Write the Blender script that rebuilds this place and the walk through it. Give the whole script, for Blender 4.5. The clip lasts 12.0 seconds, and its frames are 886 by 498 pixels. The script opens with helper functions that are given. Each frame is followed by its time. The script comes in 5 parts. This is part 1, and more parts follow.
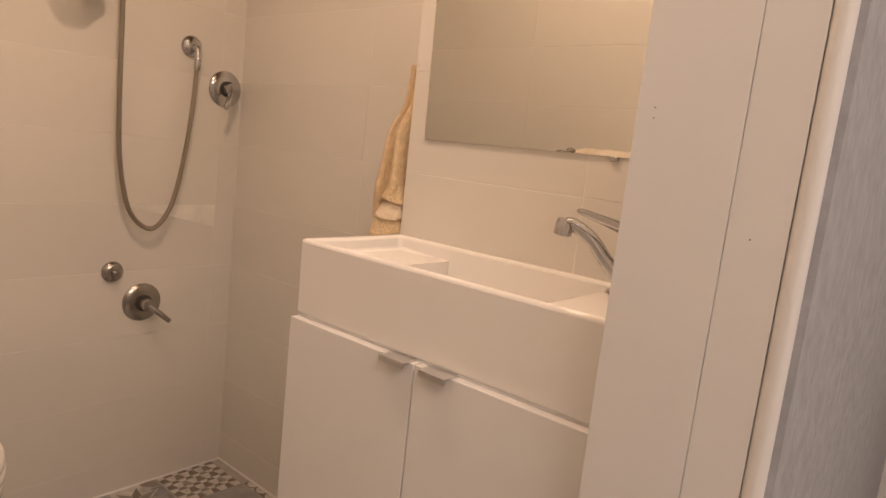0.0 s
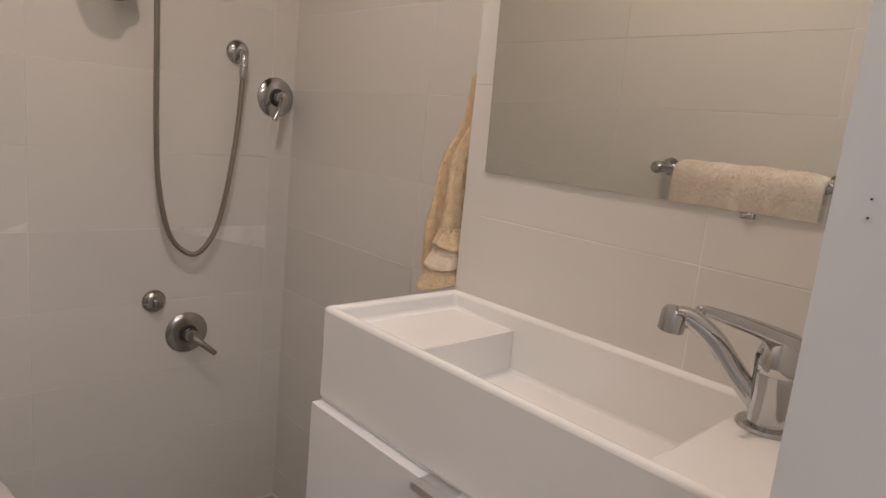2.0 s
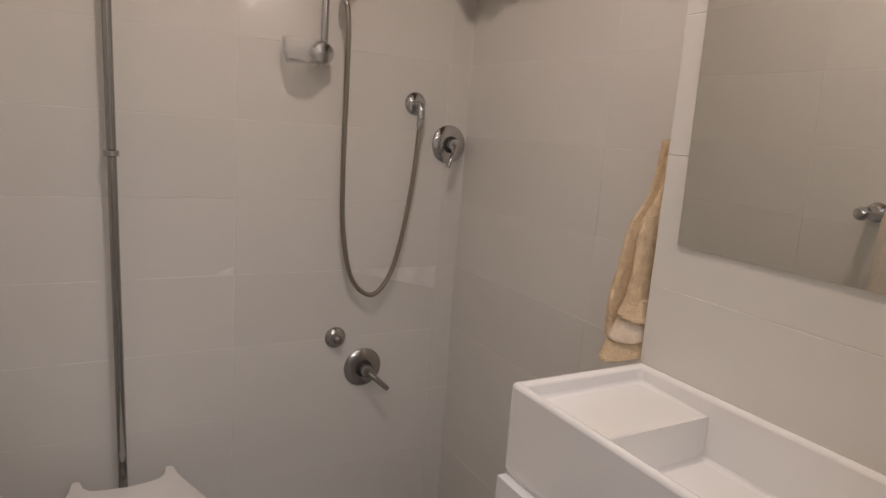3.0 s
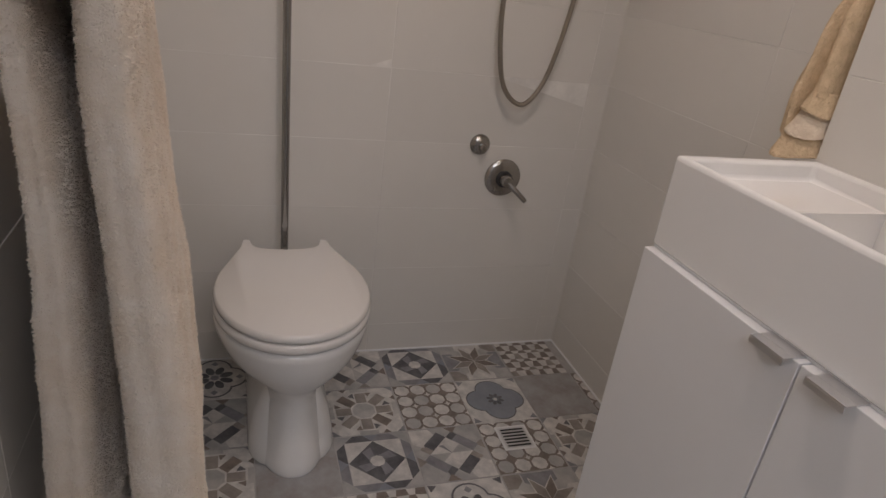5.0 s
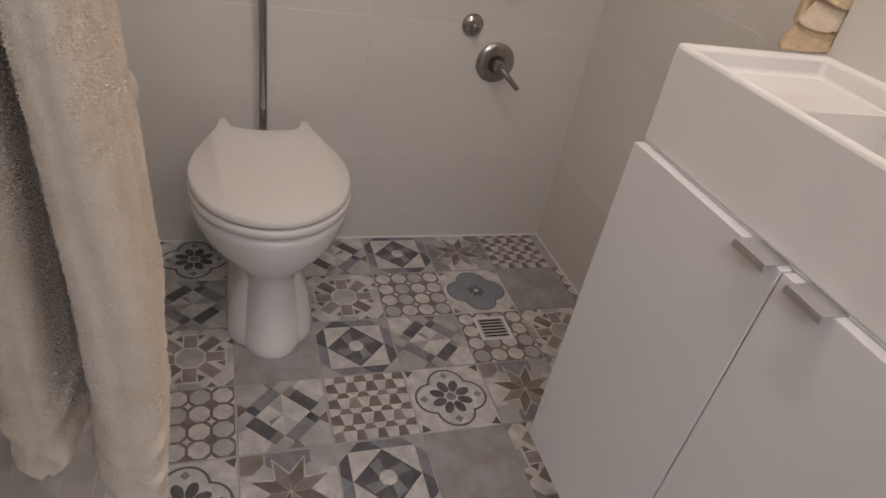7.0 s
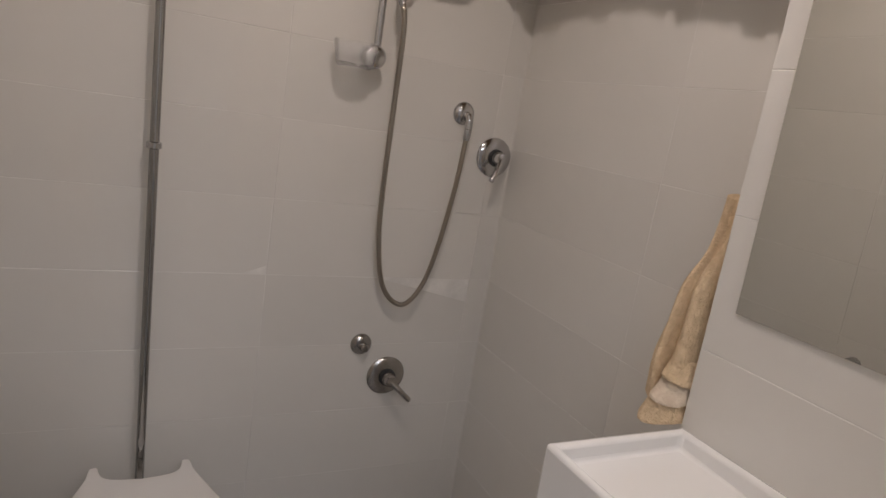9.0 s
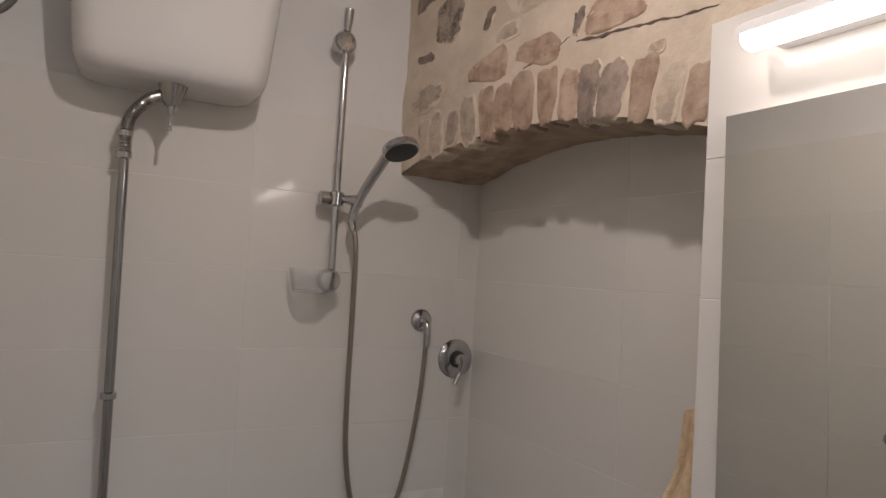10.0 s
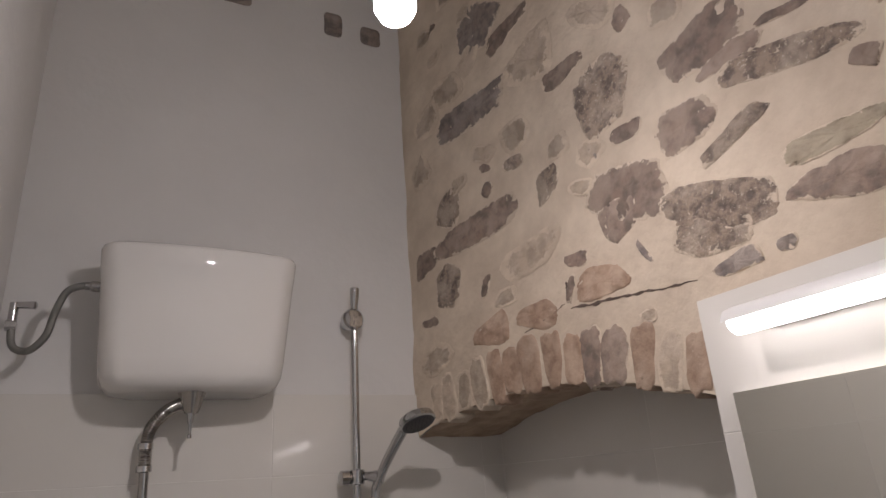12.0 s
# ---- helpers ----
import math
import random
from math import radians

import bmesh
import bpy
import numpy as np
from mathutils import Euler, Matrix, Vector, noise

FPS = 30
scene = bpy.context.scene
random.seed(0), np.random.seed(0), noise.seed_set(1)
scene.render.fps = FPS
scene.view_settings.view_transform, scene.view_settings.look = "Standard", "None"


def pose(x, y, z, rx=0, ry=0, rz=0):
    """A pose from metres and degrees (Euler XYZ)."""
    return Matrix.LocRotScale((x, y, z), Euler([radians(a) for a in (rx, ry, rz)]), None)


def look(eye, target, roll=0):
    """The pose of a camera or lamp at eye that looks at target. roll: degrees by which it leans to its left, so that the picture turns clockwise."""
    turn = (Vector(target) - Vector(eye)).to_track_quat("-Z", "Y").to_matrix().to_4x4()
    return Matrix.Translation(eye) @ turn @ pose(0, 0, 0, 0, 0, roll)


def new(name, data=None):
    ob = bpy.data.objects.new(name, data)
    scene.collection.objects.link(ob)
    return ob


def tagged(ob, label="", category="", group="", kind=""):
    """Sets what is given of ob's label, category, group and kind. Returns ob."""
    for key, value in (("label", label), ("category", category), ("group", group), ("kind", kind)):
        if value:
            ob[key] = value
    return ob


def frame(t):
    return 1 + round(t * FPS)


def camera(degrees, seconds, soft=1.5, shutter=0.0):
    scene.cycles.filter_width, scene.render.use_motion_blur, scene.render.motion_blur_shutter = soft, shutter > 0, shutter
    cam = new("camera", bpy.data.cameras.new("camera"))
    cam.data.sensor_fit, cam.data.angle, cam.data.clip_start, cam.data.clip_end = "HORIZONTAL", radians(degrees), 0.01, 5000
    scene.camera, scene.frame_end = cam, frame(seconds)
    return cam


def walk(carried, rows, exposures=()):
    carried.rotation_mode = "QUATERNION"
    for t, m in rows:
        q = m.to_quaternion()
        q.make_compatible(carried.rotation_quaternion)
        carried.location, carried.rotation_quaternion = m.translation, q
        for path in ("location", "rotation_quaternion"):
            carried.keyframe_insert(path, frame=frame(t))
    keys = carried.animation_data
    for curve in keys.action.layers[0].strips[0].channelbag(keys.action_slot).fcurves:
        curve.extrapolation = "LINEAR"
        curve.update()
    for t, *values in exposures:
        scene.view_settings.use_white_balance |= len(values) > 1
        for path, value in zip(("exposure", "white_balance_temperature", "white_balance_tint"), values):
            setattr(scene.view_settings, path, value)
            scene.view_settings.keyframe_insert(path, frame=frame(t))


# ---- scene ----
cam = camera(69.3, 12.0)
PATH = [
    (0, (-1.166, -1.692, 1.147), (0.367, -0.442, 0.852), 6.3),
    (0.5, (-1.105, -1.622, 1.094), (0.417, -0.373, 0.745), 7.2),
    (1, (-1.016, -1.582, 1.147), (0.473, -0.296, 0.789), 7.6),
    (1.5, (-0.973, -1.561, 1.171), (0.452, -0.207, 0.801), 6.8),
    (2, (-0.937, -1.528, 1.227), (0.412, -0.097, 0.862), 5.6),
    (2.5, (-0.951, -1.488, 1.278), (0.24, 0.077, 0.916), 4.7),
    (3, (-0.984, -1.482, 1.312), (-0.004, 0.222, 0.947), 4.3),
    (3.2, (-1.001, -1.485, 1.319), (-0.119, 0.272, 0.951), 4.0),
    (4.8, (-1.043, -1.518, 1.207), (-0.423, 0.234, 0.467), 7.4),
    (5, (-1.046, -1.523, 1.173), (-0.424, 0.197, 0.362), 7.9),
    (5.5, (-1.038, -1.519, 1.14), (-0.423, 0.12, 0.173), 9.3),
    (6, (-1.048, -1.527, 1.116), (-0.428, 0.048, 0.051), 10.6),
    (6.5, (-1.043, -1.537, 1.106), (-0.406, 0.003, 0.001), 11.9),
    (6.7, (-1.027, -1.522, 1.122), (-0.399, 0.01, 0.0), 11.6),
    (8.5, (-0.99, -1.423, 1.318), (-0.156, 0.279, 0.68), 10.4),
    (9, (-0.986, -1.415, 1.379), (-0.079, 0.318, 0.961), 9.1),
    (9.5, (-0.972, -1.422, 1.459), (-0.018, 0.329, 1.301), 5.9),
    (10, (-0.983, -1.423, 1.512), (-0.017, 0.327, 1.591), 3.5),
    (10.5, (-0.995, -1.429, 1.55), (-0.03, 0.305, 1.796), 1.6),
    (11, (-1.005, -1.445, 1.592), (-0.06, 0.272, 1.991), -0.8),
    (11.5, (-1.013, -1.457, 1.628), (-0.09, 0.237, 2.158), -2.8),
    (12, (-1.02, -1.475, 1.657), (-0.131, 0.179, 2.345), -3.9),
]
walk(cam, [(t, look(eye, target, roll)) for t, eye, target, roll in PATH], [(0, 0.62, 11500, 32), (0.4, 0.64, 9400, 27), (1.0, 0.5, 8500, 24), (1.4, 0.40, 7850, 22), (2.0, 0.34, 7500, 20), (2.5, 0.31, 7400, 20), (5, 0.17, 7150, 20), (5.5, 0.16, 7150, 20), (6, 0.43, 7250, 20), (6.5, 0.46, 7350, 20), (8.5, 0.20, 7050, 19), (9.5, 0.10, 6850, 17), (10, -0.06, 6750, 17), (12, -0.24, 6400, 17)])

# world, lamps
world = bpy.data.worlds.new("world")
scene.world = world
world.use_nodes = True
wn = world.node_tree
sky = wn.nodes.new("ShaderNodeTexSky")
sky.sky_type, sky.sun_disc, sky.sun_elevation, sky.sun_rotation = "NISHITA", False, 0.6, 2.0
wn.links.new(sky.outputs[0], wn.nodes["Background"].inputs[0])
wn.nodes["Background"].inputs[1].default_value = 0.1

BULB = (-0.722, -0.83, 2.285)
BULB_POWER, TUBE_POWER, DAY_POWER = 16.5, 7.0, 52.0


def lamp(name, kind, m, energy, color, **values):
    data = bpy.data.lights.new(name, kind)
    data.energy, data.color = energy, color
    for key, value in values.items():
        if key == "size":
            data.size = value
        elif key == "size_y":
            data.shape, data.size_y = "RECTANGLE", value
        elif key == "radius":
            data.shadow_soft_size = value
        elif key == "spot":
            data.spot_size = radians(value)
        elif key == "blend":
            data.spot_blend = value
    ob = new(name, data)
    ob.matrix_world = m
    return ob


BULB_COLOR = (1.0, 0.915, 0.845)
lamp("bulb_light", "POINT", pose(*BULB), 0.26 * BULB_POWER, BULB_COLOR, radius=0.018)
lamp("bulb_front_light", "SPOT", look(BULB, (-0.50, -0.6, 1.2)), 0.74 * BULB_POWER, BULB_COLOR, radius=0.018, spot=178, blend=0.8)
# unseen area lamp, added to stand in for cool daylight through the doorway
lamp("added_hall_light", "AREA", look((-1.35, -3.2, 3.1), (-0.75, -1.3, 0.7)), DAY_POWER, (0.76, 0.87, 1.0), size=2.6, size_y=1.3)


# materials
def mat(name, color, rough=0.5, metal=0.0, spread=0.0, scale=8.0, bump=0.0, bump_scale=60.0, color2=None, each=0.0, **more):
    m = bpy.data.materials.new(name)
    m.use_nodes = True
    nt = m.node_tree
    b = nt.nodes["Principled BSDF"]
    link = nt.links.new
    b.inputs["Roughness"].default_value, b.inputs["Metallic"].default_value = rough, metal
    base = (*color, 1)
    b.inputs["Base Color"].default_value = base
    co = nt.nodes.new("ShaderNodeTexCoord").outputs["Object"]
    if spread or color2:
        n1 = nt.nodes.new("ShaderNodeTexNoise")
        n1.inputs["Scale"].default_value, n1.inputs["Detail"].default_value, n1.inputs["Roughness"].default_value = scale, 6, 0.62
        link(co, n1.inputs["Vector"])
        ramp = nt.nodes.new("ShaderNodeValToRGB")
        second = color2 or tuple(c * (1 - spread) for c in color)
        ramp.color_ramp.elements[0].position, ramp.color_ramp.elements[1].position = 0.36, 0.66
        ramp.color_ramp.elements[0].color, ramp.color_ramp.elements[1].color = (*second, 1), base
        link(n1.outputs["Fac"], ramp.inputs["Fac"])
        out = ramp.outputs["Color"]
        r = nt.nodes.new("ShaderNodeMapRange")
        r.inputs["To Min"].default_value, r.inputs["To Max"].default_value = min(1, rough * 1.2), rough * 0.85
        link(n1.outputs["Fac"], r.inputs["Value"])
        link(r.outputs[0], b.inputs["Roughness"])
        if each:
            info = nt.nodes.new("ShaderNodeObjectInfo")
            r2 = nt.nodes.new("ShaderNodeMapRange")
            r2.inputs["To Min"].default_value, r2.inputs["To Max"].default_value = 1 - each, 1 + each
            link(info.outputs["Random"], r2.inputs["Value"])
            h = nt.nodes.new("ShaderNodeHueSaturation")
            link(r2.outputs[0], h.inputs["Value"])
            link(out, h.inputs["Color"])
            out = h.outputs[0]
        link(out, b.inputs["Base Color"])
    if bump:
        n2 = nt.nodes.new("ShaderNodeTexNoise")
        n2.inputs["Scale"].default_value, n2.inputs["Detail"].default_value = bump_scale, 5
        link(co, n2.inputs["Vector"])
        bp = nt.nodes.new("ShaderNodeBump")
        bp.inputs["Strength"].default_value, bp.inputs["Distance"].default_value = 1.0, bump
        link(n2.outputs["Fac"], bp.inputs["Height"])
        link(bp.outputs[0], b.inputs["Normal"])
    for key, value in more.items():
        b.inputs[key.replace("_", " ")].default_value = value
    return m


M_TILE = mat("glazed_wall_tile", (0.745, 0.718, 0.672), 0.055, spread=0.04, scale=2.0, bump=0.00012, bump_scale=7.0, each=0.02)
M_GROUT = mat("wall_grout", (0.87, 0.845, 0.80), 0.5, spread=0.2, scale=12)
M_PAINT = mat("wall_paint", (0.75, 0.735, 0.715), 0.75, spread=0.05, scale=2.5, bump=0.0012, bump_scale=40)
M_LINING = mat("lining_paint", (0.76, 0.75, 0.74), 0.45, spread=0.03, scale=3, bump=0.0002, bump_scale=90)
M_OUTER = mat("outer_render", (0.43, 0.44, 0.47), 0.85, color2=(0.35, 0.36, 0.385), scale=30, bump=0.002, bump_scale=70)
M_PLASTER = mat("old_plaster", (0.67, 0.57, 0.455), 0.9, color2=(0.525, 0.435, 0.34), scale=7, bump=0.006, bump_scale=30)
M_CERAMIC = mat("white_ceramic", (0.86, 0.845, 0.82), 0.06, spread=0.02, scale=3)
# cistern ceramic, an even tone darker than that of the basin
M_TANK = mat("darker_white_ceramic", (0.72, 0.70, 0.67), 0.045, spread=0.02, scale=3)
M_SEAT = mat("white_seat_plastic", (0.82, 0.79, 0.755), 0.12, spread=0.02, scale=3)
M_LACQUER = mat("white_lacquer", (0.82, 0.81, 0.80), 0.38, spread=0.02, scale=4)
M_CHROME = mat("chrome", (0.54, 0.54, 0.545), 0.09, 1.0)
# chrome toned down: the dark surroundings it would mirror are in its colour
M_PIPE = mat("dark_reflection_chrome", (0.40, 0.395, 0.39), 0.07, 1.0)
M_DULL = mat("dull_chrome", (0.42, 0.40, 0.38), 0.22, 1.0)
M_ALU = mat("brushed_aluminium", (0.72, 0.72, 0.73), 0.38, 1.0)
M_HOSE = mat("metal_hose", (0.38, 0.34, 0.29), 0.32, 1.0)
M_BRAID = mat("braided_steel", (0.24, 0.235, 0.22), 0.4, 0.7, bump=0.001, bump_scale=500)
# rubber parts, and the painted dark of small holes and drain slots
M_BLACK = mat("black_rubber_and_hole_shade", (0.03, 0.03, 0.032), 0.6)
M_DARK = mat("dark_spray_face", (0.06, 0.06, 0.065), 0.5)
M_MIRROR = mat("mirror_glass", (0.86, 0.87, 0.84), 0.012, 1.0)
M_TOWEL = mat("fluffy_towel", (0.90, 0.81, 0.71), 0.95, color2=(0.82, 0.70, 0.575), scale=22, bump=0.002, bump_scale=700)
M_CREAM = mat("cream_towel", (0.76, 0.58, 0.38), 0.95, color2=(0.62, 0.46, 0.29), scale=60, bump=0.004, bump_scale=260)
M_HEM = mat("pale_towel_hem", (0.80, 0.68, 0.54), 0.9, color2=(0.68, 0.55, 0.42), scale=50, bump=0.002, bump_scale=400)
M_PAPER = mat("toilet_paper", (0.80, 0.79, 0.77), 0.95, spread=0.05, scale=30, bump=0.001, bump_scale=120)
M_CARD = mat("cardboard", (0.45, 0.34, 0.24), 0.9)
M_ACRYL = mat("clear_acrylic", (0.95, 0.95, 0.95), 0.08, Transmission_Weight=0.9, IOR=1.2, Alpha=0.55)
M_SILICONE = mat("silicone_bead", (0.78, 0.78, 0.78), 0.4)
M_CEIL = mat("ceiling_paint", (0.74, 0.72, 0.69), 0.85, spread=0.05)
M_HALLFLOOR = mat("unseen_hall_floor", (0.35, 0.32, 0.29), 0.5, spread=0.2)
M_FGROUT = mat("floor_grout", (0.50, 0.48, 0.46), 0.85, spread=0.2, scale=20)


def glow(name, color, power):
    m = bpy.data.materials.new(name)
    m.use_nodes = True
    b = m.node_tree.nodes["Principled BSDF"]
    b.inputs["Emission Color"].default_value, b.inputs["Emission Strength"].default_value = (*color, 1), power
    return m


M_GLOW = glow("bulb_glow", (0.90, 0.94, 1.0), 120.0)
M_GLOW.node_tree.nodes["Principled BSDF"].inputs["Alpha"].default_value = 0.25
M_TUBE = glow("tube_glow", (1.0, 0.95, 0.90), TUBE_POWER)


# mesh helpers
def part(name, bm, material, parent=None, label="", smooth=True, bevel=0.0, kind="", solid=0.0, subsurf=0, angle=35):
    me = bpy.data.meshes.new(name)
    bmesh.ops.recalc_face_normals(bm, faces=bm.faces)
    bm.to_mesh(me)
    bm.free()
    for m in material if isinstance(material, (list, tuple)) else [material]:
        me.materials.append(m)
    ob = new(name, me)
    if smooth:
        me.polygons.foreach_set("use_smooth", [True] * len(me.polygons))
        me.set_sharp_from_angle(angle=radians(angle))
    if solid:
        s = ob.modifiers.new("solid", "SOLIDIFY")
        s.thickness, s.offset = solid, 0
    if bevel:
        b = ob.modifiers.new("bevel", "BEVEL")
        b.width, b.segments, b.limit_method, b.angle_limit = bevel, 3, "ANGLE", radians(40)
    if subsurf:
        s = ob.modifiers.new("subsurf", "SUBSURF")
        s.levels = s.render_levels = subsurf
    return child(ob, parent, label, kind)


def child(ob, parent=None, label="", kind=""):
    if parent:
        up = parent
        ob.parent = up
        chain = Matrix()
        while up:
            chain = (up.matrix_parent_inverse if up.parent else Matrix()) @ up.matrix_basis @ chain if not up.parent else up.matrix_parent_inverse @ up.matrix_basis @ chain
            up = up.parent
        ob.matrix_parent_inverse = chain.inverted()
    return tagged(ob, label, kind=kind)


def thing(name, at, label, category, group=""):
    ob = new(name)
    ob.empty_display_size = 0.05
    ob.location = at
    return tagged(ob, label, category, group)


def B():
    return bmesh.new()


def box(bm, x0, x1, y0, y1, z0, z1, mi=0):
    vs = [bm.verts.new((x, y, z)) for z in (z0, z1) for x, y in ((x0, y0), (x1, y0), (x1, y1), (x0, y1))]
    for f in ((0, 3, 2, 1), (4, 5, 6, 7), (0, 1, 5, 4), (1, 2, 6, 5), (2, 3, 7, 6), (3, 0, 4, 7)):
        bm.faces.new([vs[i] for i in f]).material_index = mi
    return bm


def loft(bm, rings, cap=True, mi=0):
    vr = [[bm.verts.new(p) for p in ring] for ring in rings]
    n = len(vr[0])
    for a, b in zip(vr, vr[1:]):
        for i in range(n):
            bm.faces.new((a[i], a[(i + 1) % n], b[(i + 1) % n], b[i])).material_index = mi
    if cap:
        bm.faces.new(vr[0][::-1]).material_index = mi
        bm.faces.new(vr[-1]).material_index = mi
    return bm


def frame_of(d):
    d = Vector(d).normalized()
    u = d.cross(Vector((0, 0, 1)) if abs(d.z) < 0.9 else Vector((1, 0, 0))).normalized()
    return d, u, d.cross(u)


def turned(bm, start, axis, profile, seg=28, mi=0):
    """A turned body: profile rows are (distance along the axis, radius)."""
    d, u, v = frame_of(axis)
    s = Vector(start)
    rings = [[s + d * h + (u * math.cos(2 * math.pi * k / seg) + v * math.sin(2 * math.pi * k / seg)) * max(r, 1e-4) for k in range(seg)] for h, r in profile]
    return loft(bm, rings, mi=mi)


def rod(bm, a, b, r, seg=20, mi=0):
    a, b = Vector(a), Vector(b)
    return turned(bm, a, b - a, [(0, r), ((b - a).length, r)], seg, mi)


def smooth_path(points, n=12):
    pts = [Vector(p) for p in points]
    pts = [2 * pts[0] - pts[1]] + pts + [2 * pts[-1] - pts[-2]]
    out = []
    for a, b, c, d in zip(pts, pts[1:], pts[2:], pts[3:]):
        for k in range(n):
            t = k / n
            out.append(0.5 * ((2 * b) + (c - a) * t + (2 * a - 5 * b + 4 * c - d) * t * t + (3 * b - a - 3 * c + d) * t ** 3))
    return out + [pts[-2]]


def tube(bm, points, r, seg=14, n=12, mi=0):
    """A round tube along a smooth path; r is a number or a function of 0..1."""
    path = smooth_path(points, n)
    u = None
    rings = []
    for i, p in enumerate(path):
        d = (path[min(i + 1, len(path) - 1)] - path[max(i - 1, 0)]).normalized()
        if u is None:
            _, u, _ = frame_of(d)
        u = (u - d * u.dot(d)).normalized()
        v = d.cross(u)
        rr = r(i / (len(path) - 1)) if callable(r) else r
        rings.append([p + (u * math.cos(2 * math.pi * k / seg) + v * math.sin(2 * math.pi * k / seg)) * rr for k in range(seg)])
    return loft(bm, rings, mi=mi)


def prism(bm, outline, z0, z1, round_=0.0, mi=0):
    """A flat body from an outline in x, y, its rim rounded."""
    c = sum((Vector((x, y, 0)) for x, y in outline), Vector()) / len(outline)
    rows = [(z0, round_), (z0 + round_ * 0.3, round_ * 0.3), (z0 + round_, 0), (z1 - round_, 0), (z1 - round_ * 0.3, round_ * 0.3), (z1, round_)] if round_ else [(z0, 0), (z1, 0)]
    rings = []
    for z, inset in rows:
        ring = []
        for x, y in outline:
            w = Vector((x, y, 0)) - c
            k = max(0, 1 - inset / max(w.length, 1e-4))
            ring.append((c.x + w.x * k, c.y + w.y * k, z))
        rings.append(ring)
    return loft(bm, rings, mi=mi)


def rrect(x0, x1, y0, y1, r, z, n=6):
    out = []
    for cx, cy, a0 in ((x1 - r, y1 - r, 0), (x0 + r, y1 - r, 90), (x0 + r, y0 + r, 180), (x1 - r, y0 + r, 270)):
        for k in range(n + 1):
            a = radians(a0 + 90 * k / n)
            out.append((cx + r * math.cos(a), cy + r * math.sin(a), z))
    return out


# the plan
XL, XN, XP, XS, YB, YP, YD = -1.24, 0.03, -0.213, -0.243, 0.195, -0.797, -1.591
ZC, TOP, PTOP = 3.25, 1.9, 1.9
T = 0.008


def structure(name, bm, material, label="", **more):
    return part(name, bm, material, None, label, kind="structure", **more)


floor_base = structure("floor", box(B(), -1.6, 0.4, YD, 0.5, -0.1, -0.0012), M_FGROUT, "floor of patterned cement-look tiles", smooth=False)
wall_back = structure("wall_back", box(B(), XL - 0.3, 0.4, YB + T, YB + 0.3, -0.1, ZC), M_PAINT, "white wall, glazed tiles below and paint above", smooth=False)
wall_left = structure("wall_left", box(B(), XL - T - 0.3, XL - T, YD, YB + T, -0.1, ZC), M_PAINT, "white wall, glazed tiles below and paint above", smooth=False)
wall_niche = structure("wall_niche", box(B(), XN + T, 0.4, YP - 0.05, YB + T, -0.1, 2.0), M_GROUT, "white tiled back of the shower niche", smooth=False)
panel = structure("wall_panel", box(B(), XP + T, 0.4, -1.417, YP - T, -0.007, PTOP), M_GROUT, "white tiled wall behind the basin", smooth=False)
structure("ceiling", box(B(), -1.6, 0.5, -1.7, 0.5, ZC, ZC + 0.1), M_CEIL, "white painted ceiling", smooth=False)


def tile_mesh(w, h, t=0.0080, edge=0.0008):
    bm = B()
    rings = []
    for z, i in ((0, 0), (t - edge, 0), (t - 0.3 * edge, edge * 0.3), (t, edge)):
        rings.append([(i, i, z), (w - i, i, z), (w - i, h - i, z), (i, h - i, z)])
    loft(bm, rings, cap=False)
    bm.faces.new([v for v in bm.verts][-4:])
    me = bpy.data.meshes.new("wall_tile")
    bm.to_mesh(me)
    bm.free()
    me.materials.append(M_TILE)
    return me


TILES = {}
LAY = random.Random(11)


def wall_tiles(parent, o, u, n, cuts, rows):
    """Glazed tiles on a wall: o is the foot of its line, u runs along it, n out of it."""
    u, n, o = Vector(u), Vector(n), Vector(o)
    v = Vector((0, 0, 1))
    hand = u.cross(v).dot(n) > 0
    p, q = o + u * cuts[0], o + u * cuts[-1] + n * (T - 0.0005)
    part("grout_bed", box(B(), min(p.x, q.x), max(p.x, q.x), min(p.y, q.y), max(p.y, q.y), rows[0], rows[-1] - 0.001), M_GROUT, parent, smooth=False)
    for a, b in zip(cuts, cuts[1:]):
        for z0, z1 in zip(rows, rows[1:]):
            w, h = round(b - a - 0.0014, 4), round(z1 - z0 - 0.0014, 4)
            if (w, h) not in TILES:
                TILES[w, h] = tile_mesh(w, h)
            ob = new("wall_tile", TILES[w, h])
            base = o + u * (a + 0.0007 if hand else b - 0.0007) + v * (z0 + 0.0007)
            uu = u if hand else -u
            base += n * LAY.uniform(0, 0.0005)
            ob.matrix_world = Matrix(((uu.x, 0, n.x, base.x), (uu.y, 0, n.y, base.y), (uu.z, 1, n.z, base.z), (0, 0, 0, 1))) @ pose(0, 0, 0, LAY.uniform(-0.16, 0.16), LAY.uniform(-0.06, 0.06), 0)
            child(ob, parent)


ROWS = [0.0] + [round(0.1 + 0.2 * k, 3) for k in range(9)]


# floor tiles: printed motifs, each on a tile of its own
F_BASE = mat("tile_print_base", (0.50, 0.485, 0.465), 0.34, color2=(0.33, 0.325, 0.325), scale=15, each=0.08)
F_PALE = mat("tile_print_pale", (0.72, 0.69, 0.65), 0.34, color2=(0.47, 0.46, 0.445), scale=26)
F_GREY = mat("tile_print_grey", (0.30, 0.30, 0.315), 0.36, color2=(0.19, 0.19, 0.205), scale=20)
F_DARK = mat("tile_print_dark", (0.075, 0.073, 0.082), 0.36, color2=(0.15, 0.147, 0.155), scale=24)
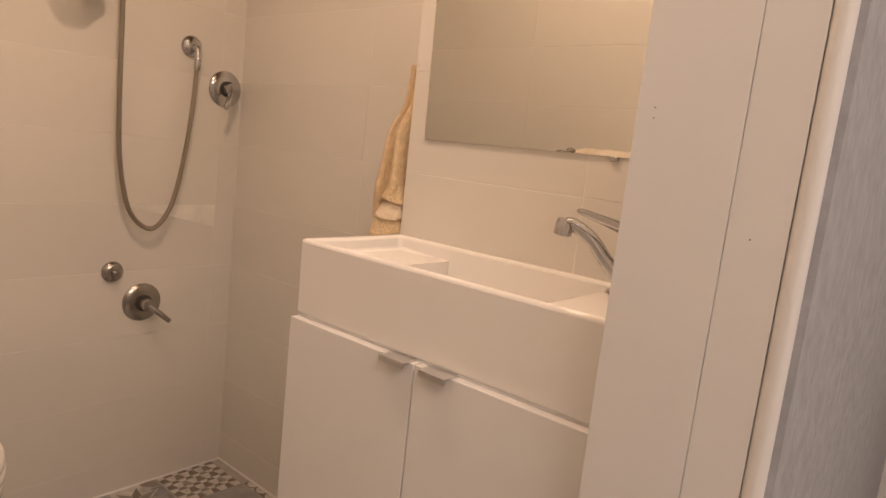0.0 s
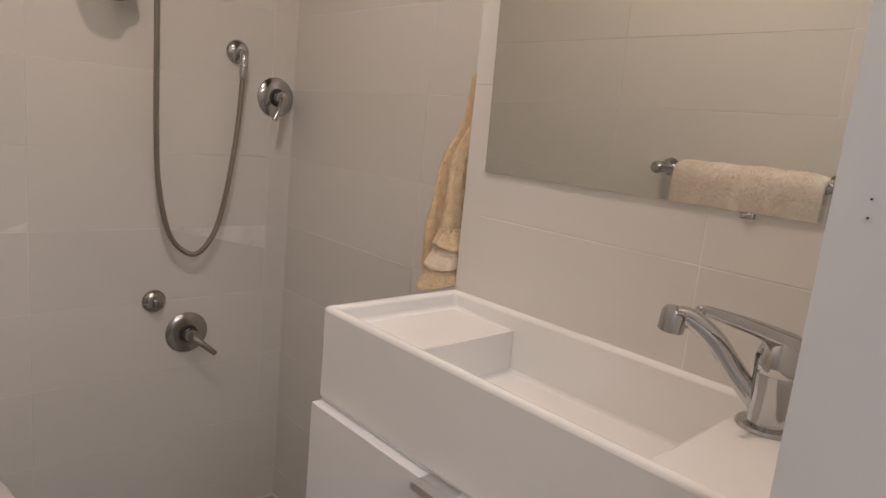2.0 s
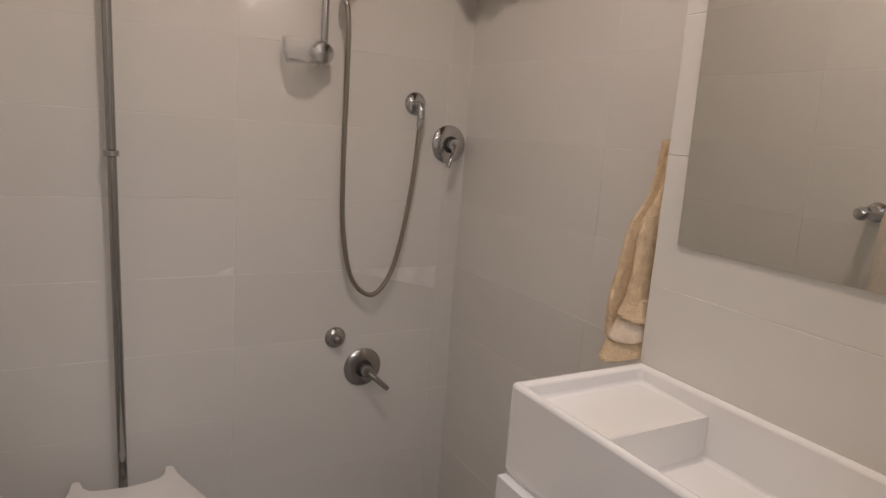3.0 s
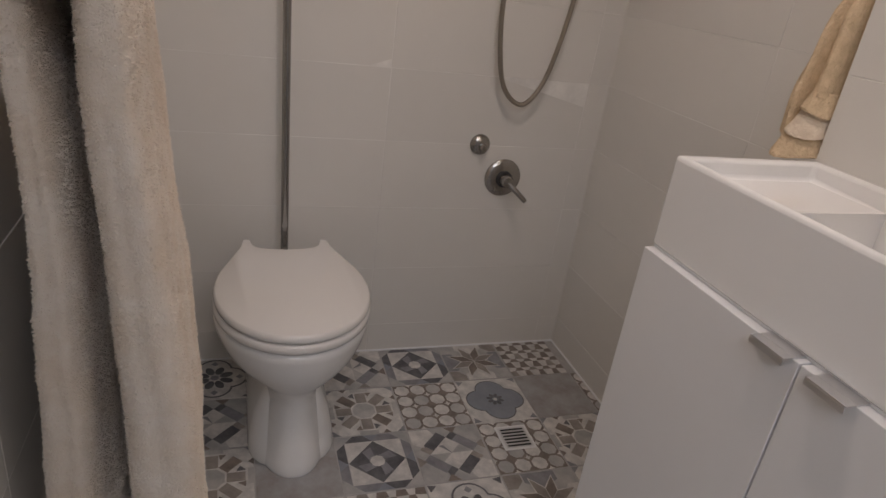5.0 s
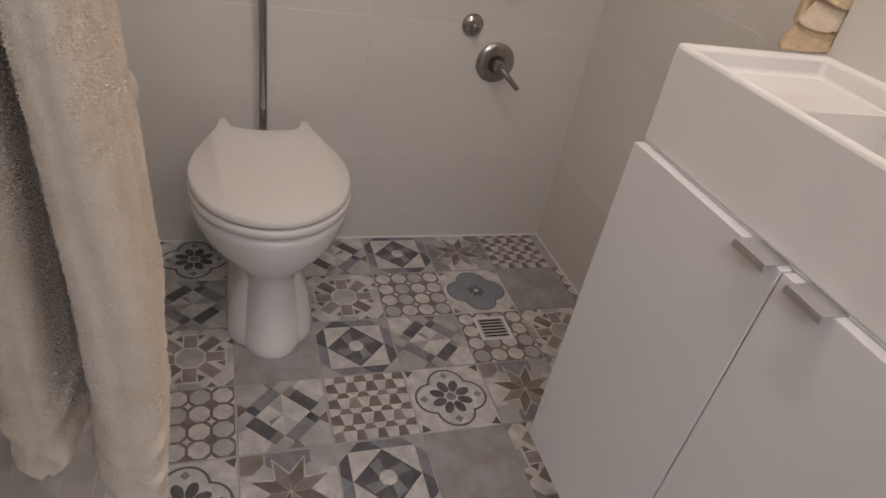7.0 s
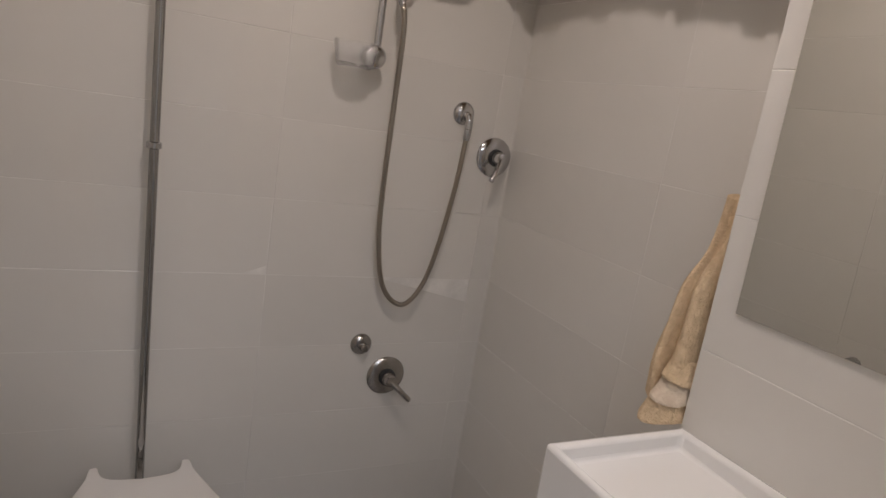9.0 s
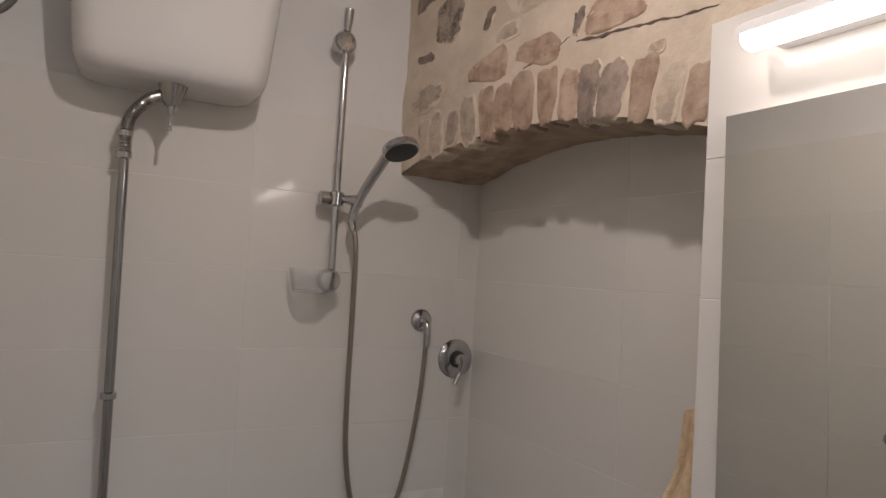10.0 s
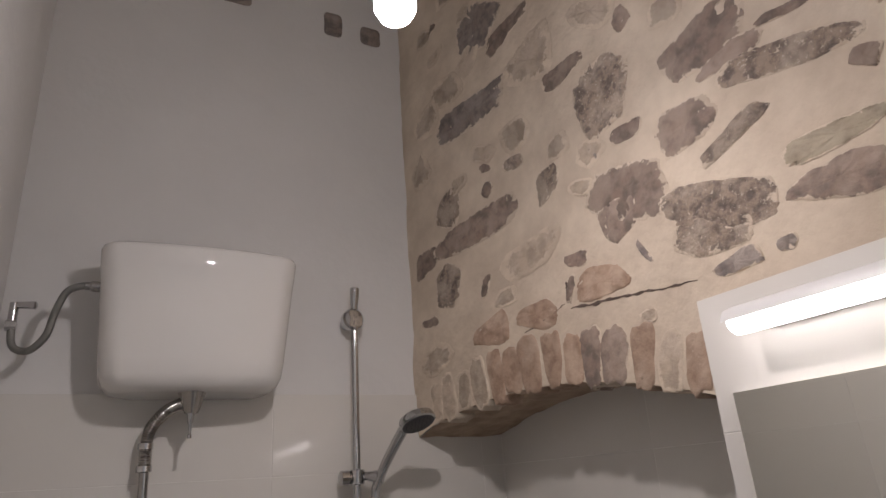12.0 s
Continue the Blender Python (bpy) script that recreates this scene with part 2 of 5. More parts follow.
F_BROWN = mat("tile_print_brown", (0.14, 0.115, 0.10), 0.36, color2=(0.25, 0.205, 0.175), scale=24)
F_TAN = mat("tile_print_tan", (0.36, 0.32, 0.285), 0.36, color2=(0.22, 0.195, 0.175), scale=18)
F_BLUE = mat("tile_print_blue", (0.21, 0.23, 0.265), 0.42, color2=(0.26, 0.28, 0.31), scale=20)
F_STONE = mat("tile_print_stone", (0.40, 0.40, 0.405), 0.36, color2=(0.29, 0.26, 0.24), scale=12, each=0.05)
F_ALL = [F_BASE, F_PALE, F_GREY, F_DARK, F_BROWN, F_TAN, F_BLUE, F_STONE]
BASE, PALE, GREY, DARK, BROWN, TAN, BLUE, STONE = range(8)


def poly(s, pts, c, layer=1):
    s.append((pts, c, layer))


def disc(s, x, y, r, c, layer=1, rx=1.0, n=20, a=0):
    ca, sa = math.cos(a), math.sin(a)
    pts = []
    for k in range(n):
        p, q = r * rx * math.cos(2 * math.pi * k / n), r * math.sin(2 * math.pi * k / n)
        pts.append((x + p * ca - q * sa, y + p * sa + q * ca))
    poly(s, pts, c, layer)


def spin(pts, a):
    ca, sa = math.cos(a), math.sin(a)
    return [(x * ca - y * sa, x * sa + y * ca) for x, y in pts]


def quatrefoil(s, r, d, c, layer):
    pts = []
    for k in range(64):
        t = (2 * math.pi * k / 64 + math.pi / 4) % (math.pi / 2) - math.pi / 4
        reach = d * math.cos(t) + math.sqrt(max(0, r * r - (d * math.sin(t)) ** 2))
        a = 2 * math.pi * k / 64
        pts.append((reach * math.cos(a), reach * math.sin(a)))
    poly(s, pts, c, layer)


def motif(kind):
    s = []
    if kind in "AB":
        quatrefoil(s, 0.49, 0.42, DARK, 1)
        quatrefoil(s, 0.435 if kind == "A" else 0.455, 0.42, PALE if kind == "A" else BLUE, 2)
        big = 1.0 if kind == "A" else 0.5
        for k in range(8):
            a = k * math.pi / 4 + math.pi / 8
            disc(s, 0.35 * big * math.cos(a), 0.35 * big * math.sin(a), 0.115 * big, DARK, 4, 1.65, a=a)
        disc(s, 0, 0, 0.12 * big, GREY if kind == "A" else PALE, 5)
        if kind == "A":
            for k in range(4):
                a = k * math.pi / 2
                poly(s, spin([(0.58, 0), (0.68, 0.11), (0.80, 0), (0.68, -0.11)], a), GREY, 4)
        for x, y in ((1, 1), (-1, 1), (-1, -1), (1, -1)):
            poly(s, [(x * 0.98, y * 0.98), (x * 0.74, y * 0.93), (x * 0.93, y * 0.74)], DARK if kind == "A" else GREY, 1)
    elif kind == "C":
        q = 0.74
        poly(s, [(q, q), (-q, q), (-q, -q), (q, -q)], PALE, 1)
        poly(s, [(q, 0), (0, q), (-q, 0), (0, -q)], DARK, 2)
        disc(s, 0, 0, 0.2, PALE, 4, n=8)
        for k in range(4):
            a = k * math.pi / 2
            poly(s, spin([(0.75, 0.0), (0.98, 0.0), (0.98, 0.5), (0.75, 0.73)], a), DARK if k % 2 else GREY, 1)
            poly(s, spin([(0.75, -0.0), (0.75, -0.73), (0.98, -0.5), (0.98, 0.0)], a), GREY if k % 2 else DARK, 1)
            poly(s, spin([(0.75, 0.02), (0.98, 0.24), (0.98, -0.2)], a), BLUE, 2)
            poly(s, spin([(0.2, 0.05), (0.52, 0.1), (0.36, 0.34), (0.05, 0.2)], a), GREY, 3)
    elif kind == "D":
        q = 0.60
        poly(s, [(-0.97, -0.97), (0.97, -0.97), (0.97, 0.97), (-0.97, 0.97)], BASE, 1)
        poly(s, [(q, 0), (0, q), (-q, 0), (0, -q)], PALE, 2)
        poly(s, [(0, 0), (q / 2, q / 2), (q, 0)], BASE, 3)
        poly(s, [(0, 0), (-q / 2, -q / 2), (-q, 0)], BASE, 3)
        poly(s, [(0, 0), (q / 2, -q / 2), (q / 4, -q / 4 - 0.15)], GREY, 4)
        for k in range(4):
            side = [(q - q * u, q * u) for u in (0.0, 0.78, 1.0)]
            a, b, c = side
            out = 0.22
            poly(s, spin([a, (a[0] + out, a[1] + out), (b[0] + out, b[1] + out), b], k * math.pi / 2), DARK if k % 2 else GREY, 3)
            poly(s, spin([b, (b[0] + out, b[1] + out), (c[0] + out, c[1] + out), c], k * math.pi / 2), TAN if k % 2 else DARK, 2)
            poly(s, spin([(0.97, 0.97), (0.97, 0.42), (0.70, 0.28), (0.28, 0.70), (0.42, 0.97)], k * math.pi / 2), PALE if k % 2 else BASE, 2)
        for k in range(2):
            poly(s, spin([(0.97, 0.03), (0.97, 0.40), (0.74, 0.24)], k * math.pi), TAN, 3)
            poly(s, spin([(0.03, 0.97), (0.40, 0.97), (0.24, 0.74)], k * math.pi), BROWN, 3)
    elif kind == "E":
        n = 8
        w = 1.92 / n

        def at(i, j):
            k = 0.17 * w * (1 if (i + j) % 2 else -1)
            edge = i in (0, n) or j in (0, n)
            return (-0.96 + i * w + (0 if edge else k), -0.96 + j * w + (0 if edge else -k * (1 if i % 2 else -1)))
        for i in range(n):
            for j in range(n):
                pts = [at(i, j), at(i + 1, j), at(i + 1, j + 1), at(i, j + 1)]
                poly(s, pts, (BROWN if (i * 3 + j) % 5 else TAN) if (i + j) % 2 == 0 else PALE, 1)
    elif kind == "F":
        for k in range(8):
            a = k * math.pi / 4 + math.pi / 8
            t = math.tan(math.pi / 8)
            poly(s, spin([(0.02, 0), (0.37, 0.35 * t), (0.84, 0), (0.37, -0.35 * t)], a), BROWN if k % 2 else TAN, 3)
            poly(s, spin([(0, 0), (0.40, 0.42 * t), (0.90, 0), (0.40, -0.42 * t)], a), PALE, 2)
        for k in range(4):
            poly(s, spin([(0.38, 0), (0.66, -0.46), (0.97, -0.46), (0.97, 0.46), (0.66, 0.46)], k * math.pi / 2), GREY if k % 2 else PALE, 1)
            poly(s, spin([(0.97, 0.97), (0.97, 0.5), (0.72, 0.5), (0.5, 0.72), (0.5, 0.97)], k * math.pi / 2), TAN if k % 2 else BASE, 1)
    elif kind == "G":
        poly(s, [(-0.97, -0.97), (0.97, -0.97), (0.97, 0.97), (-0.97, 0.97)], BROWN, 1)
        w = 1.94 / 4
        for i in range(4):
            for j in range(4):
                x, y = -0.97 + w * (i + 0.5), -0.97 + w * (j + 0.5)
                disc(s, x, y, 0.228, BASE if (i + 2 * j) % 5 in (0, 3) else PALE, 2, n=8, a=math.pi / 8)
        for i in range(5):
            for j in range(5):
                x, y = -0.97 + w * i, -0.97 + w * j
                if (i + j) % 2:
                    poly(s, [(x + (0.10 if k % 2 == 0 else 0.05) * math.cos(k * math.pi / 4), y + (0.10 if k % 2 == 0 else 0.05) * math.sin(k * math.pi / 4)) for k in range(8)], PALE, 3)
    elif kind == "H":
        poly(s, [(-0.97, -0.97), (0.97, -0.97), (0.97, 0.97), (-0.97, 0.97)], PALE, 1)
        disc(s, 0, 0, 0.33, BASE, 3, n=8, a=math.pi / 8)
        for k in range(4):
            a = k * math.pi / 2
            poly(s, spin([(0.35, -0.15), (0.78, -0.15), (0.78, 0.15), (0.35, 0.15)], a), TAN, 2)
            poly(s, spin([(0.37, -0.14), (0.86, -0.15), (0.86, 0.15), (0.37, 0.14)], a + math.pi / 4), BROWN if k % 2 else TAN, 2)
            poly(s, spin([(0.56, 0.18), (0.80, 0.20), (0.66, 0.36)], a), DARK, 2)
            poly(s, spin([(0.20, 0.60), (0.34, 0.78), (0.16, 0.80)], a), BROWN, 2)
            poly(s, spin([(0.84, -0.26), (0.98, -0.26), (0.98, 0.26), (0.84, 0.26)], a), BASE, 2)
            poly(s, spin([(0.98, 0.36), (0.98, 0.60), (0.84, 0.48)], a), BROWN, 3)
            poly(s, spin([(0.98, 0.98), (0.98, 0.76), (0.76, 0.98)], a), GREY, 3)
    return s


def clip_poly(pts, x0, x1, y0, y1):
    for axis, lim, sign in ((0, x0, 1), (0, x1, -1), (1, y0, 1), (1, y1, -1)):
        out = []
        for a, b in zip(pts, pts[1:] + pts[:1]):
            ia, ib = (a[axis] - lim) * sign >= 0, (b[axis] - lim) * sign >= 0
            if ia:
                out.append(a)
            if ia != ib:
                t = (lim - a[axis]) / (b[axis] - a[axis])
                out.append((a[0] + (b[0] - a[0]) * t, a[1] + (b[1] - a[1]) * t))
        pts = out
        if len(pts) < 3:
            return []
    return pts


FLOOR_TILES = {}


def floor_tile(kind, x0, x1, y0, y1, quarter, cx, cy):
    """A tile cut to the given edges, its motif centred on cx, cy. Shared where alike."""
    key = (kind, quarter, *(round(a, 3) for a in (x0 - cx, x1 - cx, y0 - cy, y1 - cy)))
    if key not in FLOOR_TILES:
        g = 0.0008
        a0, a1, b0, b1 = x0 - cx + g, x1 - cx - g, y0 - cy + g, y1 - cy - g
        bm = B()
        rings = [[(a0 + i, b0 + i, z), (a1 - i, b0 + i, z), (a1 - i, b1 - i, z), (a0 + i, b1 - i, z)] for z, i in ((-0.0055, 0), (-0.0006, 0), (0, 0.0005))]
        loft(bm, rings, cap=False, mi={"I": STONE, "A": PALE, "B": PALE}.get(kind, BASE))
        bm.faces.new(bm.verts[:][-4:]).material_index = {"I": STONE, "A": PALE, "B": PALE}.get(kind, BASE)
        for pts, c, layer in motif(kind):
            pts = [(0.1 * x, 0.1 * y) for x, y in spin(pts, quarter * math.pi / 2)]
            pts = clip_poly(pts, a0 + 0.0008, a1 - 0.0008, b0 + 0.0008, b1 - 0.0008)
            if len(pts) < 3:
                continue
            area = sum(p[0] * q[1] - p[1] * q[0] for p, q in zip(pts, pts[1:] + pts[:1]))
            if area < 0:
                pts = pts[::-1]
            f = bm.faces.new([bm.verts.new((x, y, layer * 0.00022)) for x, y in pts])
            f.material_index = c
        bmesh.ops.triangulate(bm, faces=[f for f in bm.faces if len(f.verts) > 4])
        me = bpy.data.meshes.new("floor_tile")
        bm.to_mesh(me)
        bm.free()
        for m in F_ALL:
            me.materials.append(m)
        FLOOR_TILES[key] = me
    ob = new("floor_tile", FLOOR_TILES[key])
    ob.location = (cx, cy, 0)
    child(ob, floor_base)


FLOOR_PLAN = ["GAIDCFE", "HDDHGBIG", "AHICDGHD", "CGDEAFHA", "HAFCIHAE", "DCIHAEDG", "AGEDFCHB", "FHCAGIDE", "DEAIHCFG"]


def lay_floor():
    for j, row in enumerate(FLOOR_PLAN):
        y1, y0 = -0.2 * (j - 1), -0.2 * j
        for i, kind in enumerate(row):
            x0 = -1.4 + 0.2 * i
            x1 = x0 + 0.2
            cx, cy = x0 + 0.1, (y0 + y1) / 2
            a0, a1, b0, b1 = max(x0, XL), min(x1, XN), max(y0, YD), min(y1, YB)
            if a1 - a0 > 0.004 and b1 - b0 > 0.004:
                floor_tile(kind, a0, a1, b0, b1, (i * 7 + j * 3) % 4 if kind in "DFH" else 0, cx, cy)


# door lining, outer wall, and an unseen hall added to bounce light in
def doorway():
    bm = box(B(), -0.535, 0.4, YD + 0.012, -1.417, -0.1, ZC)
    structure("wall_door", bm, M_PAINT, "thick wall beside the doorway", smooth=False)
    lining = structure("door_frame", box(B(), -0.547, -0.49, -1.5182, -1.4152, 0, 2.1), M_LINING, "white painted door lining with small holes", bevel=0.0003)
    part("lining_board", box(B(), -0.5462, -0.49, -1.570, -1.5188, 0, 2.1), M_LINING, lining, bevel=0.0003)
    part("edge_moulding", tube(B(), [(-0.540, -1.5795, 0), (-0.540, -1.5795, 1), (-0.540, -1.5795, 2.1)], 0.0095), M_LINING, lining)
    # black discs on the lining paint the shade inside its holes
    for z in (1.213, 1.203):
        part("screw_hole", turned(B(), (-0.5485, -1.434, z), (1, 0, 0), [(0, 0.0006), (0.002, 0.0006)], 10), M_BLACK, lining)
    part("screw_hole", turned(B(), (-0.5472, -1.54, 1.10), (1, 0, 0), [(0, 0.0007), (0.002, 0.0007)], 10), M_BLACK, lining)
    structure("wall_outer", box(B(), -0.535, 1.6, YD - 0.004, YD + 0.0118, -0.1, ZC), M_OUTER, "rough grey rendered wall outside the doorway", smooth=False)
    structure("wall_header", box(B(), XL - 0.3, -0.535, YD, -1.417, 2.1, ZC), M_PAINT, "plain wall over the doorway", smooth=False)
    # the hall is made up: a closed shell around the added lamp
    structure("unseen_hall_floor", box(B(), -3.0, 1.6, -4.4, YD, -0.1, -0.002), M_HALLFLOOR, "plain floor added for an unseen hall", smooth=False)
    structure("unseen_hall_wall", box(B(), -3.0, 1.6, -4.5, -4.4, -0.1, ZC), M_PAINT, "plain wall added to close an unseen hall", smooth=False)
    structure("unseen_hall_wall", box(B(), -3.1, -3.0, -4.4, YD, -0.1, ZC), M_PAINT, "plain wall added to close an unseen hall", smooth=False)
    structure("unseen_hall_wall", box(B(), 1.6, 1.7, -4.4, YD, -0.1, ZC), M_PAINT, "plain wall added to close an unseen hall", smooth=False)
    structure("unseen_hall_wall", box(B(), -3.0, XL - 0.3, YD, YD + 0.1, -0.1, ZC), M_PAINT, "plain wall added to close an unseen hall", smooth=False)
    structure("unseen_hall_ceiling", box(B(), -3.1, 1.7, -4.5, -1.7, ZC, ZC + 0.1), M_CEIL, "plain ceiling added to close an unseen hall", smooth=False)


doorway()


# the stone wall over its arch
def arch_z(y):
    return 1.843 - 0.31 * (y + 0.25) ** 2


def stone_x(y):
    """Where the face of the stone wall stands: it runs slightly away from the corner."""
    t = min(1.0, max(0.0, (YB - y) / 0.6))
    return -0.238 + 0.056 * t * t * (3 - 2 * t)


def face_x(y, z):
    """The uneven face of the stone wall at a place on it."""
    lo = arch_z(y) if y > -0.9 else 1.70
    t = (z - lo) / (ZC - lo)
    return stone_x(y) + 0.009 * noise.noise((y * 4, t * 6, 1)) + 0.004 * noise.noise((y * 22, t * 28, 5))


M_SOFFIT = mat("arch_soffit", (0.52, 0.39, 0.28), 0.95, color2=(0.32, 0.235, 0.17), scale=14, bump=0.006, bump_scale=26)


def stone_wall():
    bm = B()
    ys = [YB + T - 0.022 * k for k in range(84)]
    zs = [k / 60 for k in range(61)]
    grid = []
    for y in ys:
        lo = arch_z(y) if y > -0.9 else 1.70
        grid.append([bm.verts.new((face_x(y, lo + (ZC - lo) * t), y, lo + (ZC - lo) * t)) for t in zs])
    for a, b in zip(grid, grid[1:]):
        for i in range(len(zs) - 1):
            bm.faces.new((a[i], a[i + 1], b[i + 1], b[i]))
    wall = structure("wall_stone", bm, M_PLASTER, "old rubble stone wall bedded in beige plaster over a brick arch", angle=80)
    bm = B()
    rows = []
    for k in range(13):
        x = XS + 0.004 + (XN + 0.02 - XS) * k / 12
        rows.append([bm.verts.new((x + (stone_x(y) - XS) * (1 - k / 12), y, arch_z(y) + 0.004 * noise.noise((x * 30, y * 14, 2)) + 0.004 * noise.noise((x * 8, y * 60, 4)))) for y in ys if y > -0.9])
    for a, b in zip(rows, rows[1:]):
        for i in range(len(a) - 1):
            bm.faces.new((a[i], a[i + 1], b[i + 1], b[i]))
    part("arch_soffit", bm, M_SOFFIT, wall, "rough brown underside of the arch", angle=80)
    part("wall_core", box(B(), XN, 0.4, -1.417, YB + T, 1.9, ZC), M_PLASTER, wall, smooth=False)
    return wall


wall_stone = stone_wall()


def stone_mat(name, light, dark, pale, grain, specks, veil, rough=0.88, bump=0.004):
    """Broken stone: two tones, pale grains, and the bedding plaster smeared over its rim."""
    m = bpy.data.materials.new(name)
    m.use_nodes = True
    nt = m.node_tree
    b = nt.nodes["Principled BSDF"]
    link = nt.links.new
    b.inputs["Roughness"].default_value = rough
    co = nt.nodes.new("ShaderNodeTexCoord").outputs["Object"]
    info = nt.nodes.new("ShaderNodeObjectInfo").outputs["Random"]
    shift = nt.nodes.new("ShaderNodeVectorMath")
    shift.operation = "ADD"
    wide = nt.nodes.new("ShaderNodeMath")
    wide.operation = "MULTIPLY"
    wide.inputs[1].default_value = 40.0
    link(info, wide.inputs[0])
    link(co, shift.inputs[0])
    link(wide.outputs[0], shift.inputs[1])

    def tex(scale, detail=6, rough_=0.6):
        t = nt.nodes.new("ShaderNodeTexNoise")
        t.inputs["Scale"].default_value, t.inputs["Detail"].default_value, t.inputs["Roughness"].default_value = scale, detail, rough_
        link(shift.outputs[0], t.inputs["Vector"])
        return t.outputs["Fac"]

    def step(value, lo, hi):
        r = nt.nodes.new("ShaderNodeMapRange")
        r.inputs["From Min"].default_value, r.inputs["From Max"].default_value = lo, hi
        r.interpolation_type = "SMOOTHSTEP"
        link(value, r.inputs["Value"])
        return r.outputs[0]

    def mixed(fac, a, c):
        x = nt.nodes.new("ShaderNodeMix")
        x.data_type = "RGBA"
        link(fac, x.inputs["Factor"])
        for value, socket in ((a, x.inputs[6]), (c, x.inputs[7])):
            if isinstance(value, tuple):
                socket.default_value = (*value, 1)
            else:
                link(value, socket)
        return x.outputs[2]

    body = mixed(step(tex(grain), 0.38, 0.62), dark, light)
    body = mixed(step(tex(14, 3), 0.40, 0.68), body, tuple(0.5 * (p + q) for p, q in zip(light, pale)))
    spots = tex(grain * 2.6, 4, 0.7)
    body = mixed(step(spots, 0.72 - specks, 0.78 - specks), body, pale)
    tone = nt.nodes.new("ShaderNodeHueSaturation")
    r2 = nt.nodes.new("ShaderNodeMapRange")
    r2.inputs["To Min"].default_value, r2.inputs["To Max"].default_value = 0.84, 1.16
    link(info, r2.inputs["Value"])
    link(r2.outputs[0], tone.inputs["Value"])
    link(body, tone.inputs["Color"])
    rim = nt.nodes.new("ShaderNodeAttribute")
    rim.attribute_name = "rim"
    add = nt.nodes.new("ShaderNodeMath")
    add.operation = "MULTIPLY_ADD"
    link(tex(34, 5, 0.65), add.inputs[0])
    add.inputs[1].default_value = 0.9
    link(rim.outputs["Fac"], add.inputs[2])
    cover = step(add.outputs[0], 1.32 - veil, 1.37 - veil + 0.3 * max(0.0, veil))
    plaster = mixed(step(tex(9), 0.36, 0.66), (0.525, 0.435, 0.34), (0.67, 0.57, 0.455))
    link(mixed(cover, tone.outputs[0], plaster), b.inputs["Base Color"])
    bp = nt.nodes.new("ShaderNodeBump")
    bp.inputs["Strength"].default_value, bp.inputs["Distance"].default_value = 1.0, bump
    link(tex(70, 5), bp.inputs["Height"])
    link(bp.outputs[0], b.inputs["Normal"])
    return m


S_RED = stone_mat("red_brown_stone", (0.27, 0.20, 0.16), (0.165, 0.13, 0.11), (0.42, 0.34, 0.28), 30, -0.02, -0.04)
S_SPECK = stone_mat("speckled_stone", (0.34, 0.265, 0.205), (0.145, 0.115, 0.10), (0.52, 0.44, 0.36), 48, 0.13, -0.06, bump=0.009)
S_FAINT = stone_mat("plaster_veiled_stone", (0.48, 0.39, 0.30), (0.36, 0.29, 0.225), (0.55, 0.47, 0.39), 26, 0.05, 0.20)
S_BRICK = stone_mat("old_brick", (0.44, 0.31, 0.225), (0.32, 0.215, 0.155), (0.58, 0.46, 0.36), 34, 0.06, -0.25)
S_GREEN = stone_mat("green_grey_stone", (0.38, 0.32, 0.235), (0.29, 0.245, 0.185), (0.47, 0.41, 0.32), 22, 0.0, -0.02)
S_GREY = stone_mat("slate_grey_stone", (0.28, 0.23, 0.20), (0.17, 0.145, 0.135), (0.42, 0.37, 0.33), 30, 0.02, -0.03)
S_KINDS = [S_RED, S_SPECK, S_FAINT, S_BRICK, S_GREEN, S_GREY]
STONES_LOW = [
    (-0.659, 1.915, 0.035, 0.019, -175, 2),
    (-0.949, 1.947, 0.027, 0.021, -172, 5),
    (-0.859, 1.948, 0.080, 0.029, 176, 5),
    (0.061, 1.972, 0.135, 0.063, 168, 2),
    (-0.338, 1.998, 0.119, 0.049, -175, 3),
    (-0.170, 1.998, 0.133, 0.056, 178, 3),
    (-1.040, 2.006, 0.121, 0.048, -175, 0),
    (-0.820, 2.007, 0.145, 0.052, -170, 1),
    (-0.558, 2.009, 0.131, 0.056, -170, 3),
    (-0.463, 2.020, 0.054, 0.015, 117, 0),
    (-0.679, 2.029, 0.049, 0.012, -122, 5),
    (-0.845, 2.051, 0.223, 0.074, -161, 1),
    (-1.056, 2.065, 0.129, 0.029, 179, 4),
    (-0.493, 2.075, 0.068, 0.027, -166, 0),
    (0.091, 2.081, 0.077, 0.023, -173, 0),
    (-0.631, 2.112, 0.074, 0.091, -83, 0),
]
STONES_MID = [
    (-0.163, 2.115, 0.051, 0.023, 116, 0),
    (-0.345, 2.138, 0.198, 0.069, 176, 2),
    (-0.909, 2.147, 0.113, 0.028, 160, 1),
    (-1.115, 2.149, 0.040, 0.026, -150, 0),
    (-0.669, 2.154, 0.181, 0.093, -161, 0),
    (-0.007, 2.160, 0.100, 0.094, -168, 1),
    (-0.826, 2.205, 0.106, 0.078, 173, 0),
    (-0.537, 2.220, 0.064, 0.029, -161, 2),
    (-1.014, 2.221, 0.178, 0.042, -165, 1),
    (0.093, 2.257, 0.106, 0.062, 176, 0),
    (-0.685, 2.272, 0.081, 0.029, -174, 0),
    (-0.928, 2.274, 0.119, 0.028, 178, 0),
    (-0.138, 2.276, 0.309, 0.072, 178, 0),
    (-0.433, 2.282, 0.085, 0.065, 163, 1),
    (-1.028, 2.284, 0.074, 0.015, -171, 0),
    (-0.885, 2.338, 0.159, 0.077, 175, 0),
]
